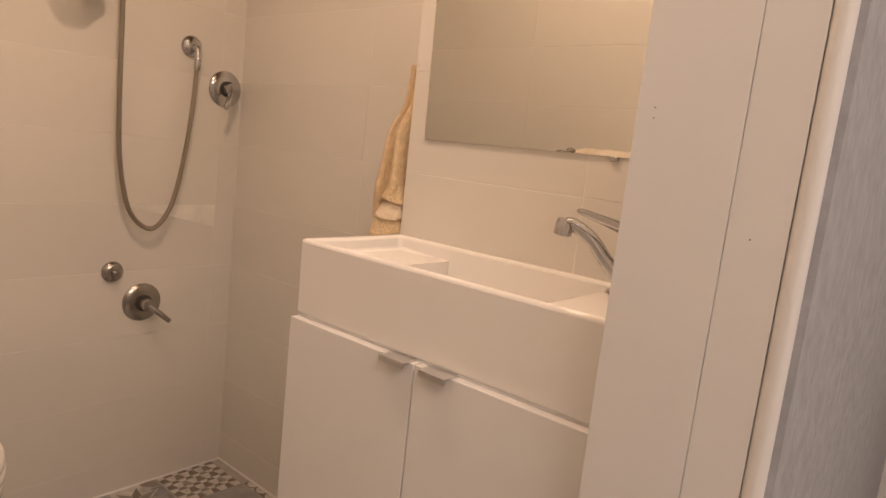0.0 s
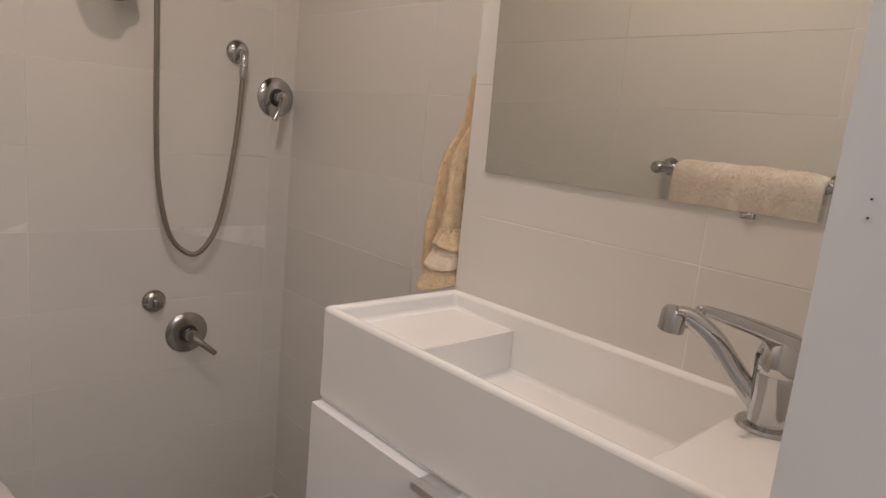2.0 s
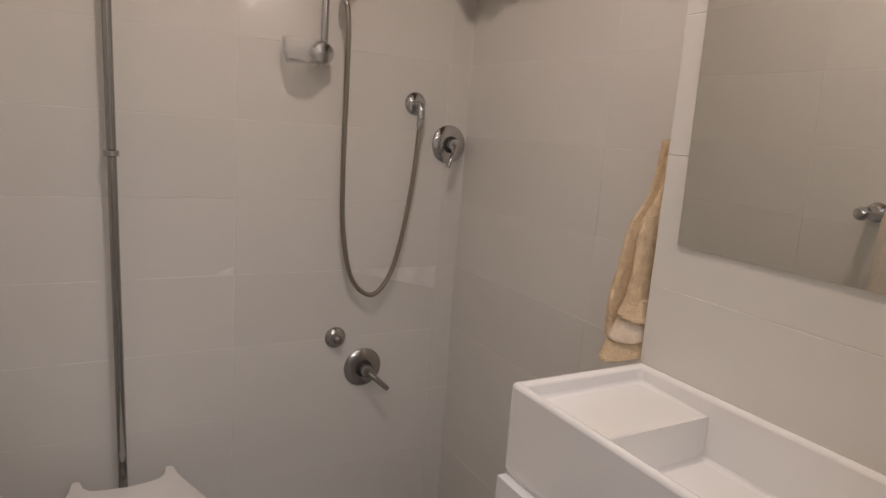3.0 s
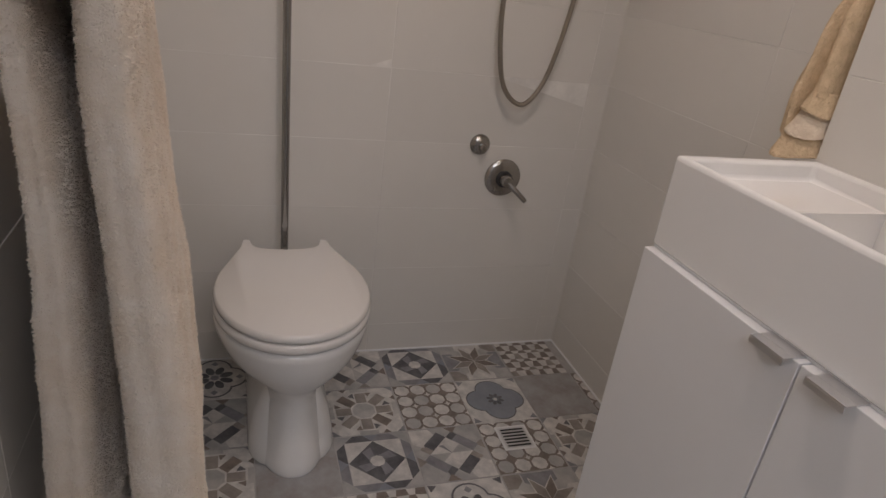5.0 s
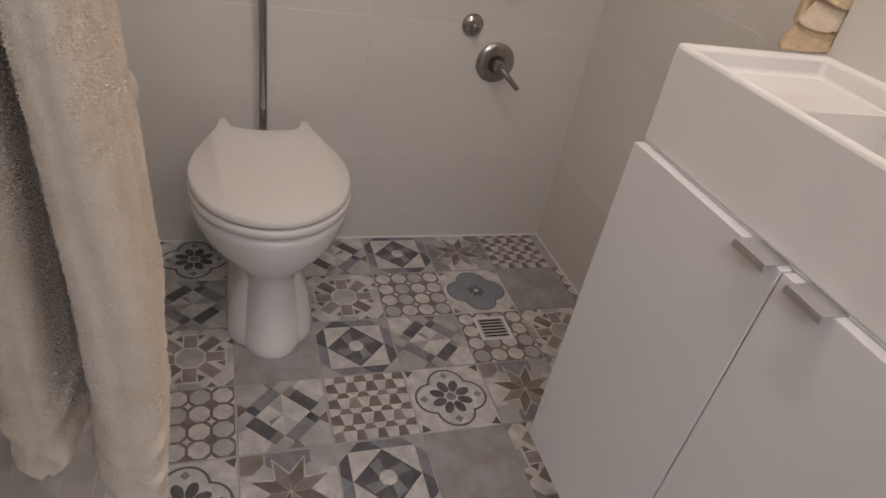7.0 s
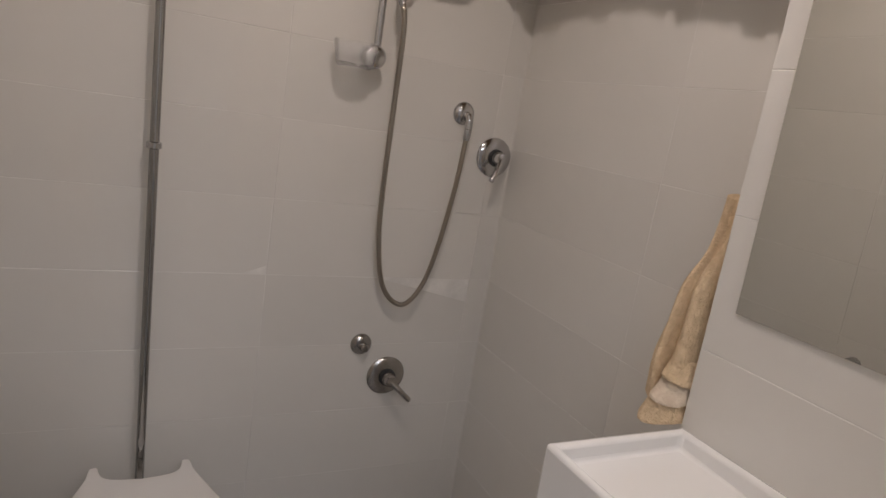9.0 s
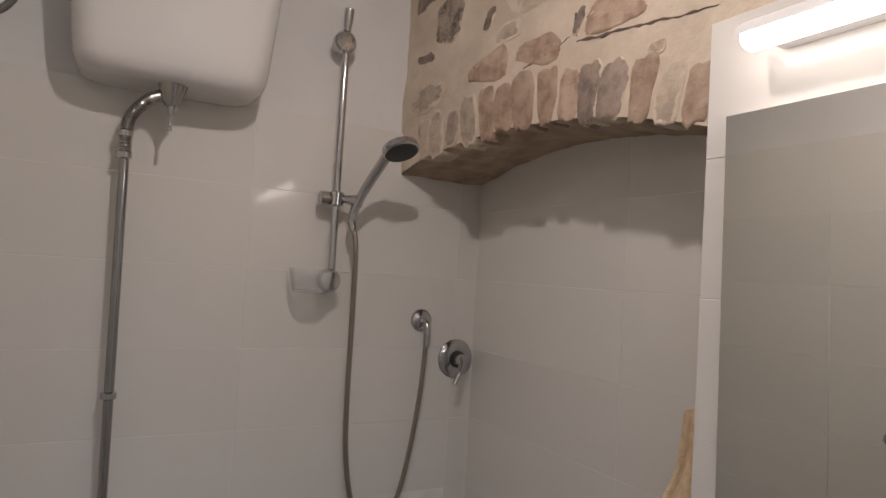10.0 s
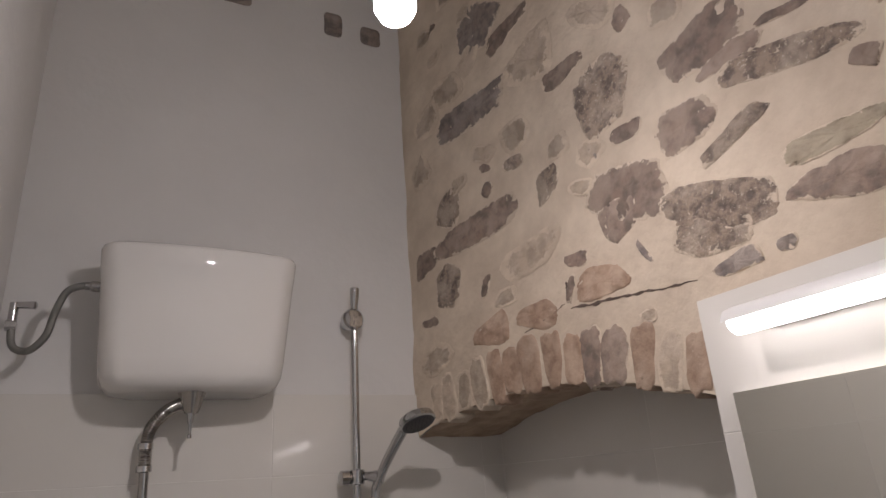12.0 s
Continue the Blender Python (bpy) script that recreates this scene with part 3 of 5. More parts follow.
STONES_TOP = [
    (-0.479, 2.345, 0.077, 0.050, 173, 2),
    (-0.209, 2.361, 0.037, 0.031, 121, 0),
    (-0.642, 2.381, 0.138, 0.126, -81, 1),
    (-0.039, 2.386, 0.096, 0.092, 113, 1),
    (-0.312, 2.393, 0.069, 0.030, -172, 1),
    (-0.210, 2.422, 0.050, 0.022, -154, 0),
    (-0.730, 2.506, 0.040, 0.034, 141, 0),
    (-0.535, 2.508, 0.140, 0.043, -176, 0),
    (0.098, 2.546, 0.086, 0.084, 151, 2),
    (-0.656, 2.582, 0.143, 0.057, -151, 2),
    (-0.163, 2.619, 0.250, 0.086, -179, 5),
    (-0.423, 2.619, 0.168, 0.110, -169, 2),
    (-0.352, 2.766, 0.159, 0.045, 177, 0),
    (-0.221, 2.865, 0.128, 0.157, 123, 5),
]


def rim_of(me, values):
    """Stores on each vertex how near the rim it lies."""
    attr = me.attributes.new("rim", "FLOAT", "POINT")
    attr.data.foreach_set("value", values)


def rough_outline(length, width, seed, n=72):
    """An angular, chipped outline: straight runs between uneven corners, one end often narrower."""
    r = random.Random(seed * 17 + 5)
    count = r.choice((6, 7, 8, 9))
    corners = []
    turn0 = r.uniform(0, 1)
    for i in range(count):
        t = 2 * math.pi * (i + turn0 + r.uniform(-0.28, 0.28)) / count
        c, q = math.cos(t), math.sin(t)
        k = r.uniform(0.88, 1.18)
        corners.append(Vector((abs(c) ** 0.62 * (1 if c > 0 else -1) * k, abs(q) ** 0.62 * (1 if q > 0 else -1) * k)))
    taper = r.uniform(-0.35, 0.35)
    out = []
    per = n // count + 1
    ragged = r.uniform(0.4, 1.5)
    for a, b in zip(corners, corners[1:] + corners[:1]):
        for i in range(per):
            p = a.lerp(b, i / per)
            p *= 1 + 0.05 * math.sin(math.pi * i / per)
            p = Vector((p.x, p.y * (1 + taper * p.x)))
            p *= 1 + ragged * (0.05 * noise.noise((p.x * 4, p.y * 4, seed * 1.7)) + 0.05 * noise.noise((p.x * 12, p.y * 12, seed * 2.3)))
            out.append((p.x * length * 0.57, p.y * width * 0.60))
    return out


def stone(y, z, length, width, angle, kind, seed):
    """A stone flush with the plaster: a chipped outline with a broken, uneven face."""
    bm = B()
    a0 = radians(angle)
    outline = rough_outline(length, width, seed)
    rings, rim = [], []
    for depth, k in ((-0.012, 1.0), (0.0008, 1.0), (0.0016, 0.965), (0.0022, 0.88), (0.0026, 0.74), (0.003, 0.55), (0.003, 0.3), (0.003, 0.08)):
        ring = []
        for p, q in outline:
            p, q = p * k, q * k
            d = depth + (0.0055 * noise.noise((p * 38, q * 38, seed)) + 0.0028 * noise.noise((p * 120, q * 120, seed)) if k < 0.9 else 0)
            py, pz = p * math.cos(a0) - q * math.sin(a0), p * math.sin(a0) + q * math.cos(a0)
            ring.append((face_x(y + py, z + pz) - max(d, 0.0004) if depth > 0 else face_x(y + py, z + pz) - depth, py, pz))
            rim.append(k)
        rings.append(ring)
    loft(bm, rings)
    bmesh.ops.recalc_face_normals(bm, faces=bm.faces)
    me = bpy.data.meshes.new("stone")
    bm.to_mesh(me)
    bm.free()
    rim_of(me, rim)
    me.materials.append(S_KINDS[kind])
    me.polygons.foreach_set("use_smooth", [True] * len(me.polygons))
    me.set_sharp_from_angle(angle=radians(50))
    ob = new("stone", me)
    ob.location = (0, y, z)
    child(ob, wall_stone)


# dark strips laid on the face; the shade inside the crack is their colour
M_CRACK = mat("crack_shadowed_mortar", (0.15, 0.11, 0.09), 0.95, spread=0.4, scale=40)


def lay_stones():
    bm = B()
    for start, end, thick in (((-0.455, 1.982), (-0.78, 1.944), 0.0065), ((-0.452, 2.040), (-0.457, 1.990), 0.0085), ((-0.30, 1.965), (-0.44, 1.995), 0.0016)):
        rings = []
        for k in range(61):
            u = k / 60
            y = start[0] + (end[0] - start[0]) * u
            zz = start[1] + (end[1] - start[1]) * u + 0.004 * noise.noise((u * 7, y * 5, 2)) + 0.002 * noise.noise((u * 31, y, 5))
            h = thick * (1 - 0.75 * u) * (0.25 + 1.5 * abs(noise.noise((u * 11, y * 3, 1)))) * min(1, 10 * u + 0.3, 10 * (1 - u) + 0.1)
            x = face_x(y, zz) - 0.0012
            dy, dz = (0, h) if abs(start[0] - end[0]) > 0.02 else (h, 0)
            rings.append([(x, y - dy, zz - dz), (x + 0.006, y - dy, zz - dz), (x + 0.006, y + dy, zz + dz), (x, y + dy, zz + dz)])
        loft(bm, rings)
    part("crack", bm, M_CRACK, wall_stone, smooth=False)
    # bare stones that show through the paint high on the back wall
    for x, z, w, h in ((-0.79, 3.13, 0.10, 0.07), (-0.475, 3.11, 0.06, 0.09), (-0.345, 3.10, 0.07, 0.07)):
        bm = B()
        rings = []
        for d, k in ((0.004, 1.0), (-0.003, 1.0), (-0.007, 0.85), (-0.009, 0.5)):
            rings.append([(x + k * w / 2 * max(-1, min(1, 1.25 * math.cos(a))) * (1 + 0.1 * noise.noise((a, x * 9, 0))), YB + T + d, z + k * h / 2 * max(-1, min(1, 1.25 * math.sin(a)))) for a in [2 * math.pi * i / 24 for i in range(24)]])
        loft(bm, rings)
        part("stone", bm, S_GREY, wall_back)
    for k, row in enumerate(STONES_LOW + STONES_MID + STONES_TOP):
        stone(*row, seed=k + 1)
    for k in range(30):
        y, z = random.uniform(-1.35, 0.1), random.uniform(2.02, 3.1)
        if all(math.hypot(y - r[0], (z - r[1]) * 1.3) > 0.5 * r[2] + 0.05 for r in STONES_LOW + STONES_MID + STONES_TOP):
            stone(y, z, random.uniform(0.025, 0.05), random.uniform(0.015, 0.028), random.uniform(-40, 40), random.choice((0, 1, 2, 5)), seed=60 + k)
    laid = [(r[0], r[1], r[2]) for r in STONES_LOW + STONES_MID + STONES_TOP]
    for k in range(90):
        y, z, size = random.uniform(-1.30, 0.12), random.uniform(2.0, 3.1), random.uniform(0.07, 0.15)
        if all(math.hypot(y - r[0], (z - r[1]) * 1.3) > 0.5 * r[2] + 0.42 * size for r in laid):
            laid.append((y, z, size))
            stone(y, z, size, size * random.uniform(0.4, 0.8), random.uniform(-35, 35), 2, seed=140 + k)
    rr = random.Random(4)
    y = 0.07
    while y > -0.84:
        w = rr.uniform(0.052, 0.068)
        tilt = radians((y + 0.25) * 22 + rr.uniform(-3, 3))
        h = rr.uniform(0.092, 0.120)
        bm = B()
        rings, rim = [], []
        n = 10
        around = [(-1 + 2 * i / n, 0) for i in range(n)] + [(1, i / n) for i in range(n)] + [(1 - 2 * i / n, 1) for i in range(n)] + [(-1, 1 - i / n) for i in range(n)]
        drop = rr.uniform(-0.001, 0.013)
        for d, k, r in ((-0.05, 0, 1.0), (0.0008, 0, 1.0), (0.0022, 0.0015, 0.93), (0.003, 0.005, 0.8), (0.003, 0.011, 0.6), (0.003, 0.02, 0.3)):
            ring = []
            for a, b in around:
                round_ = 1 - 0.16 * abs(a) ** 4 * (2 * b - 1) ** 4
                p = a * (w / 2 - k) * (0.94 + 0.12 * b) * round_ + 0.006 * noise.noise((a * 1.5, b * 2 + y * 31, 1)) + 0.002 * noise.noise((a * 4, b * 9, y * 50))
                q = (b - 0.5) * (h - 2 * k) * round_ + h / 2 - 0.004 - drop * (1 - b) + 0.010 * noise.noise((a * 1.5, b * 2, y * 37)) + 0.003 * noise.noise((a * 5, b * 5, y * 60))
                bump = 0.003 * noise.noise((p * 60, q * 60, y * 20)) if k > 0.002 else 0
                ring.append((face_x(y + p, arch_z(y) + q) - d - bump, p, q))
                rim.append(r)
            rings.append(ring)
        loft(bm, rings)
        bmesh.ops.recalc_face_normals(bm, faces=bm.faces)
        me = bpy.data.meshes.new("brick")
        bm.to_mesh(me)
        bm.free()
        rim_of(me, rim)
        me.materials.append(rr.choice((S_BRICK, S_BRICK, S_BRICK, S_BRICK, S_FAINT, S_RED)) if y < -0.12 else S_FAINT)
        me.polygons.foreach_set("use_smooth", [True] * len(me.polygons))
        me.set_sharp_from_angle(angle=radians(50))
        ob = new("brick", me)
        ob.matrix_world = Matrix.Translation((0, y, arch_z(y) + 0.002)) @ Matrix.Rotation(-tilt, 4, "X")
        child(ob, wall_stone)
        y -= w + rr.uniform(0.001, 0.005)


# vanity
def stepped(bm, xs, ys, tops, z0):
    """A block whose top is a grid of levels."""
    nx, ny = len(xs) - 1, len(ys) - 1
    cache = {}

    def v(i, j, z):
        key = (i, j, round(z, 5))
        if key not in cache:
            cache[key] = bm.verts.new((xs[i], ys[j], z))
        return cache[key]

    def wall(i0, j0, i1, j1, za, zb):
        if abs(za - zb) > 1e-6:
            bm.faces.new((v(i0, j0, za), v(i1, j1, za), v(i1, j1, zb), v(i0, j0, zb)))
    for i in range(nx):
        for j in range(ny):
            t = tops[i][j]
            bm.faces.new((v(i, j, t), v(i + 1, j, t), v(i + 1, j + 1, t), v(i, j + 1, t)))
            bm.faces.new((v(i, j, z0), v(i, j + 1, z0), v(i + 1, j + 1, z0), v(i + 1, j, z0)))
            wall(i, j, i, j + 1, t, tops[i - 1][j] if i else z0)
            wall(i, j, i + 1, j, t, tops[i][j - 1] if j else z0)
    for j in range(ny):
        wall(nx, j, nx, j + 1, tops[nx - 1][j], z0)
    for i in range(nx):
        wall(i, ny, i + 1, ny, tops[i][ny - 1], z0)
    return bm


def vanity():
    cab = thing("vanity_cabinet", (-0.35, -1.1, 0.23), "white wall-hung cabinet with two doors under the basin", "bathroom cabinet")
    part("body", box(B(), -0.457, XP, -1.40, -0.806, 0.232, 0.834), M_LACQUER, cab, bevel=0.0015)
    for y0, y1 in ((-1.0992, -0.804), (-1.40, -1.1018)):
        door = part("door", box(B(), -0.478, -0.4585, y0, y1, 0.23, 0.836), M_LACQUER, cab, bevel=0.0012)
        a, b = (-1.092, -1.042) if y0 > -1.1 else (-1.172, -1.122)
        bm = box(B(), -0.4795, -0.460, a, b, 0.8365, 0.8385)
        box(bm, -0.494, -0.4797, a, b, 0.8365, 0.8385)
        box(bm, -0.494, -0.492, a, b, 0.829, 0.8363)
        part("handle", bm, M_ALU, door, "brushed aluminium edge pull", bevel=0.0005)
    plinth = thing("pipe_boxing", (-0.28, -1.1, 0.0), "low white tiled boxing under the cabinet", "boxing")
    part("boxing_body", box(B(), -0.345, XP + T, -1.42, -0.80, 0.0, 0.225), M_TILE, plinth, bevel=0.002)

    basin = thing("washbasin", (-0.34, -1.1, 0.836), "deep rectangular white ceramic washbasin with a raised soap shelf", "washbasin")
    xs = [-0.466, -0.453, -0.228, XP + 0.0005]
    ys = [-1.402, -1.292, -0.945, -0.814, -0.80]
    r, deck, shelf, low = 0.974, 0.966, 0.946, 0.882
    tops = [[r] * 4, [r, low, shelf, r], [r] * 4]
    part("bowl", stepped(B(), xs, ys, tops, 0.8395), M_CERAMIC, basin, bevel=0.007)
    drain = turned(B(), (-0.34, -1.12, 0.8815), (0, 0, 1), [(0, 0.02), (0.003, 0.02), (0.004, 0.016), (0.002, 0.006)])
    part("drain_cover", drain, M_CHROME, basin, "round chrome waste")
    part("silicone_joint", box(B(), -0.462, XP, -1.398, -0.803, 0.8363, 0.8395), M_SILICONE, basin)


vanity()


def faucet():
    x, y, z = -0.296, -1.327, 0.9725
    t = thing("mixer_tap", (x, y, 0.974), "chrome single-lever mixer tap with a curved spout", "tap")
    part("base_ring", turned(B(), (x, y, z), (0, 0, 1), [(0, 0.0275), (0.003, 0.0285), (0.006, 0.027), (0.008, 0.022)], 36), M_CHROME, t)
    part("body", turned(B(), (x, y, z + 0.0075), (0, 0.0, 1), [(0, 0.0195), (0.004, 0.0188), (0.026, 0.0192), (0.050, 0.0204)], 36), M_CHROME, t)
    cap = turned(B(), (x, y, z + 0.0590), (0, -0.05, 1), [(-0.002, 0.0200), (0, 0.0206), (0.001, 0.0213), (0.009, 0.0216), (0.017, 0.0208), (0.025, 0.0184), (0.031, 0.0140), (0.035, 0.0075), (0.0362, 0.002)], 36)
    part("cap", cap, M_CHROME, t)
    part("red_dot", turned(B(), (x - 0.0128, y + 0.0128, z + 0.0730), (-0.7, 0.7, 0.1), [(0, 0.0026), (0.0035, 0.0026)], 12), M_BLACK, t)
    way = smooth_path([(x + 0.005, y - 0.008, z + 0.088), (x - 0.010, y + 0.008, z + 0.0950), (x - 0.028, y + 0.022, z + 0.1020), (x - 0.050, y + 0.035, z + 0.1090), (x - 0.074, y + 0.047, z + 0.1160), (x - 0.080, y + 0.050, z + 0.1155)], 8)
    rings = []
    for k, p in enumerate(way):
        u = k / (len(way) - 1)
        d = (way[min(k + 1, len(way) - 1)] - way[max(k - 1, 0)]).normalized()
        side = d.cross(Vector((0, 0, 1))).normalized()
        up = side.cross(d)
        wide, high = 0.0155 - 0.0110 * min(1, u * 1.5) + 0.0015 * max(0, u - 0.8) * 5, 0.0075 * (1 - u) ** 0.8 + 0.0026
        end = min(1, (1 - u) * 12 + 0.35)
        rings.append([p + side * math.cos(a) * wide * end + up * math.sin(a) * high * end for a in [2 * math.pi * q / 20 for q in range(20)]])
    part("lever", loft(B(), rings), M_CHROME, t, "flat chrome lever rising from the cap")
    spout = tube(B(), [(x - 0.002, y + 0.010, z + 0.0230), (x - 0.005, y + 0.034, z + 0.0450), (x - 0.010, y + 0.059, z + 0.0735), (x - 0.017, y + 0.084, z + 0.0895), (-0.322, -1.231, z + 0.0914)], lambda u: 0.0112 - 0.0008 * u)
    part("spout", spout, M_CHROME, t)
    part("aerator", turned(B(), (-0.322, -1.231, z + 0.0986), (0, 0.12, -1), [(0, 0.011), (0.004, 0.0135), (0.024, 0.0135), (0.025, 0.011)]), M_CHROME, t)


faucet()


def mirror_and_light():
    m = thing("mirror", (XP, -1.13, 1.17), "plain frameless wall mirror over the basin", "mirror")
    part("glass", loft(B(), [[(XP - 0.0006, y0, z), (XP - 0.005 - lean, y0, z), (XP - 0.005 - lean, y1, z), (XP - 0.0006, y1, z)] for z, lean, y0, y1 in ((1.170, 0, -1.40, -0.842), (1.752, 0.013, -1.40, -0.842))]), M_MIRROR, m, smooth=False)
    part("clip", box(B(), XP - 0.008, XP - 0.0006, -1.25, -1.236, 1.163, 1.1695), M_CHROME, m, bevel=0.001)
    l = thing("mirror_light", (XP, -1.15, 1.84), "slim white tube light over the mirror, switched on", "wall light")
    part("housing", box(B(), XP - 0.028, XP - 0.0006, -1.40, -0.91, 1.829, 1.853), M_LACQUER, l, bevel=0.004)
    bm = B()
    hood = []
    for y, k in ((-0.8845, 1.0), (-0.893, 1.05), (-1.40, 1.05), (-1.412, 0.8)):
        arc = [(k * 0.0205 * math.cos(a), k * 0.0205 * math.sin(a)) for a in [math.radians(178 - 178 * i / 12) for i in range(13)]]
        inner = [(0.94 * p, 0.94 * q) for p, q in arc[::-1]]
        hood.append([(XP - 0.045 + p, y, 1.840 + q) for p, q in arc + inner])
    loft(bm, hood)
    part("hood", bm, M_LACQUER, l, "white upper shell of the lamp")
    bm = B()
    rings = []
    for y, k in ((-0.885, 0.3), (-0.888, 0.75), (-0.894, 1.0), (-1.40, 1.0), (-1.408, 0.5)):
        rings.append([(XP - 0.045 + 0.018 * k * math.cos(2 * math.pi * i / 20), y, 1.840 + 0.018 * k * math.sin(2 * math.pi * i / 20)) for i in range(20)])
    loft(bm, rings)
    part("diffuser", bm, M_TUBE, l, "glowing white diffuser")


mirror_and_light()


def cloth_strand(rows, seed, folds, depth):
    """A gathered strand of towel: rows are (height, middle x, middle y, half width, half depth)."""
    path = smooth_path([(a, b, c) for a, b, c, _, _ in rows], 16)
    size = smooth_path([(w, d, 0) for _, _, _, w, d in rows], 16)
    rings = []
    n = 56
    for (z, x, y), (w, d, _) in zip(path, size):
        ring = []
        for i in range(n):
            a = 2 * math.pi * i / n
            k = 1 + depth * math.sin(a * folds + z * 14 + seed) + 0.12 * noise.noise((math.cos(a) * 2 + seed, math.sin(a) * 2, z * 16))
            ring.append((x + k * w * math.cos(a), y + k * d * math.sin(a), z + 0.004 * math.sin(a * 2 + seed) + 0.0012 * noise.noise((a * 9, z * 300, seed))))
        rings.append(ring)
    return loft(B(), rings)


def hanging_towel():
    """A narrow cream towel that hangs in the niche behind the basin wall, its layered hem on the basin corner."""
    t = thing("hand_towel", (-0.2, -0.76, 0.98), "cream hand towel hanging in folds behind the wall edge", "towel")
    front = [(1.060, -0.206, -0.768, 0.026, 0.018), (1.085, -0.203, -0.768, 0.024, 0.018), (1.125, -0.201, -0.768, 0.021, 0.016), (1.160, -0.199, -0.766, 0.019, 0.014), (1.175, -0.197, -0.765, 0.019, 0.014), (1.20, -0.178, -0.762, 0.022, 0.014), (1.25, -0.140, -0.760, 0.026, 0.014), (1.31, -0.120, -0.756, 0.032, 0.014)]
    part("cloth", cloth_strand(front, 1.0, 3, 0.10), M_CREAM, t, angle=80)
    back = [(1.00, -0.214, -0.738, 0.022, 0.012), (1.06, -0.214, -0.738, 0.023, 0.012), (1.12, -0.202, -0.738, 0.022, 0.012), (1.18, -0.186, -0.738, 0.024, 0.012), (1.24, -0.146, -0.738, 0.026, 0.012), (1.32, -0.122, -0.738, 0.034, 0.012)]
    part("rear_fold", cloth_strand(back, 4.0, 4, 0.14), M_CREAM, t, angle=80)
    # bands of the hem, each flaring over the next
    for k, (z0, z1, x0, x1, w0, w1) in enumerate(((1.038, 1.072, -0.209, -0.202, 0.036, 0.024), (1.005, 1.042, -0.212, -0.206, 0.042, 0.027), (0.972, 1.009, -0.218, -0.212, 0.048, 0.033))):
        rows = [(z0 + (z1 - z0) * u, x0 + (x1 - x0) * u, -0.770 + 0.003 * k, w0 + (w1 - w0) * u ** 0.6 - (0.004 if u == 0 else 0), 0.026 + 0.003 * k - 0.009 * u) for u in (0, 0.12, 0.4, 0.7, 1.0)]
        part("hem_band", cloth_strand(rows, 2.0 + k * 1.3, 3, 0.05), M_CREAM if k != 1 else M_HEM, t, angle=80)
    part("hook", tube(B(), [(-0.12, YP, 1.32), (-0.12, -0.77, 1.315), (-0.12, -0.75, 1.322)], 0.006), M_CHROME, t)


hanging_towel()


# shower
def escutcheon(bm, x, z, r, y=YB, dome=0.014):
    return turned(bm, (x, y - 0.0003, z), (0, -1, 0), [(0, r), (0.003, r), (0.006, r * 0.96), (dome * 0.8, r * 0.7), (dome, r * 0.4)], 36)


def shower_valve(x, z, r, tip, label, metal):
    v = thing("shower_valve", (x, YB, z), label, "shower valve")
    part("plate", escutcheon(B(), x, z, r), metal, v)
    part("collar", turned(B(), (x, YB - 0.008, z), (0, -1, 0), [(0, r * 0.46), (0.014, r * 0.42), (0.015, r * 0.34)]), M_BLACK, v)
    part("hub", turned(B(), (x, YB - 0.012, z), (0, -1, 0), [(0, r * 0.34), (0.03, r * 0.33), (0.04, r * 0.28), (0.043, r * 0.1)]), metal, v)
    s = Vector((x, YB - 0.045, z))
    e = Vector((x + tip[0], YB - 0.07, z + tip[1]))
    part("lever", tube(B(), [s, (s + e) / 2 + Vector((0, -0.006, 0)), e], lambda u: 0.0095 - 0.002 * u), metal, v)


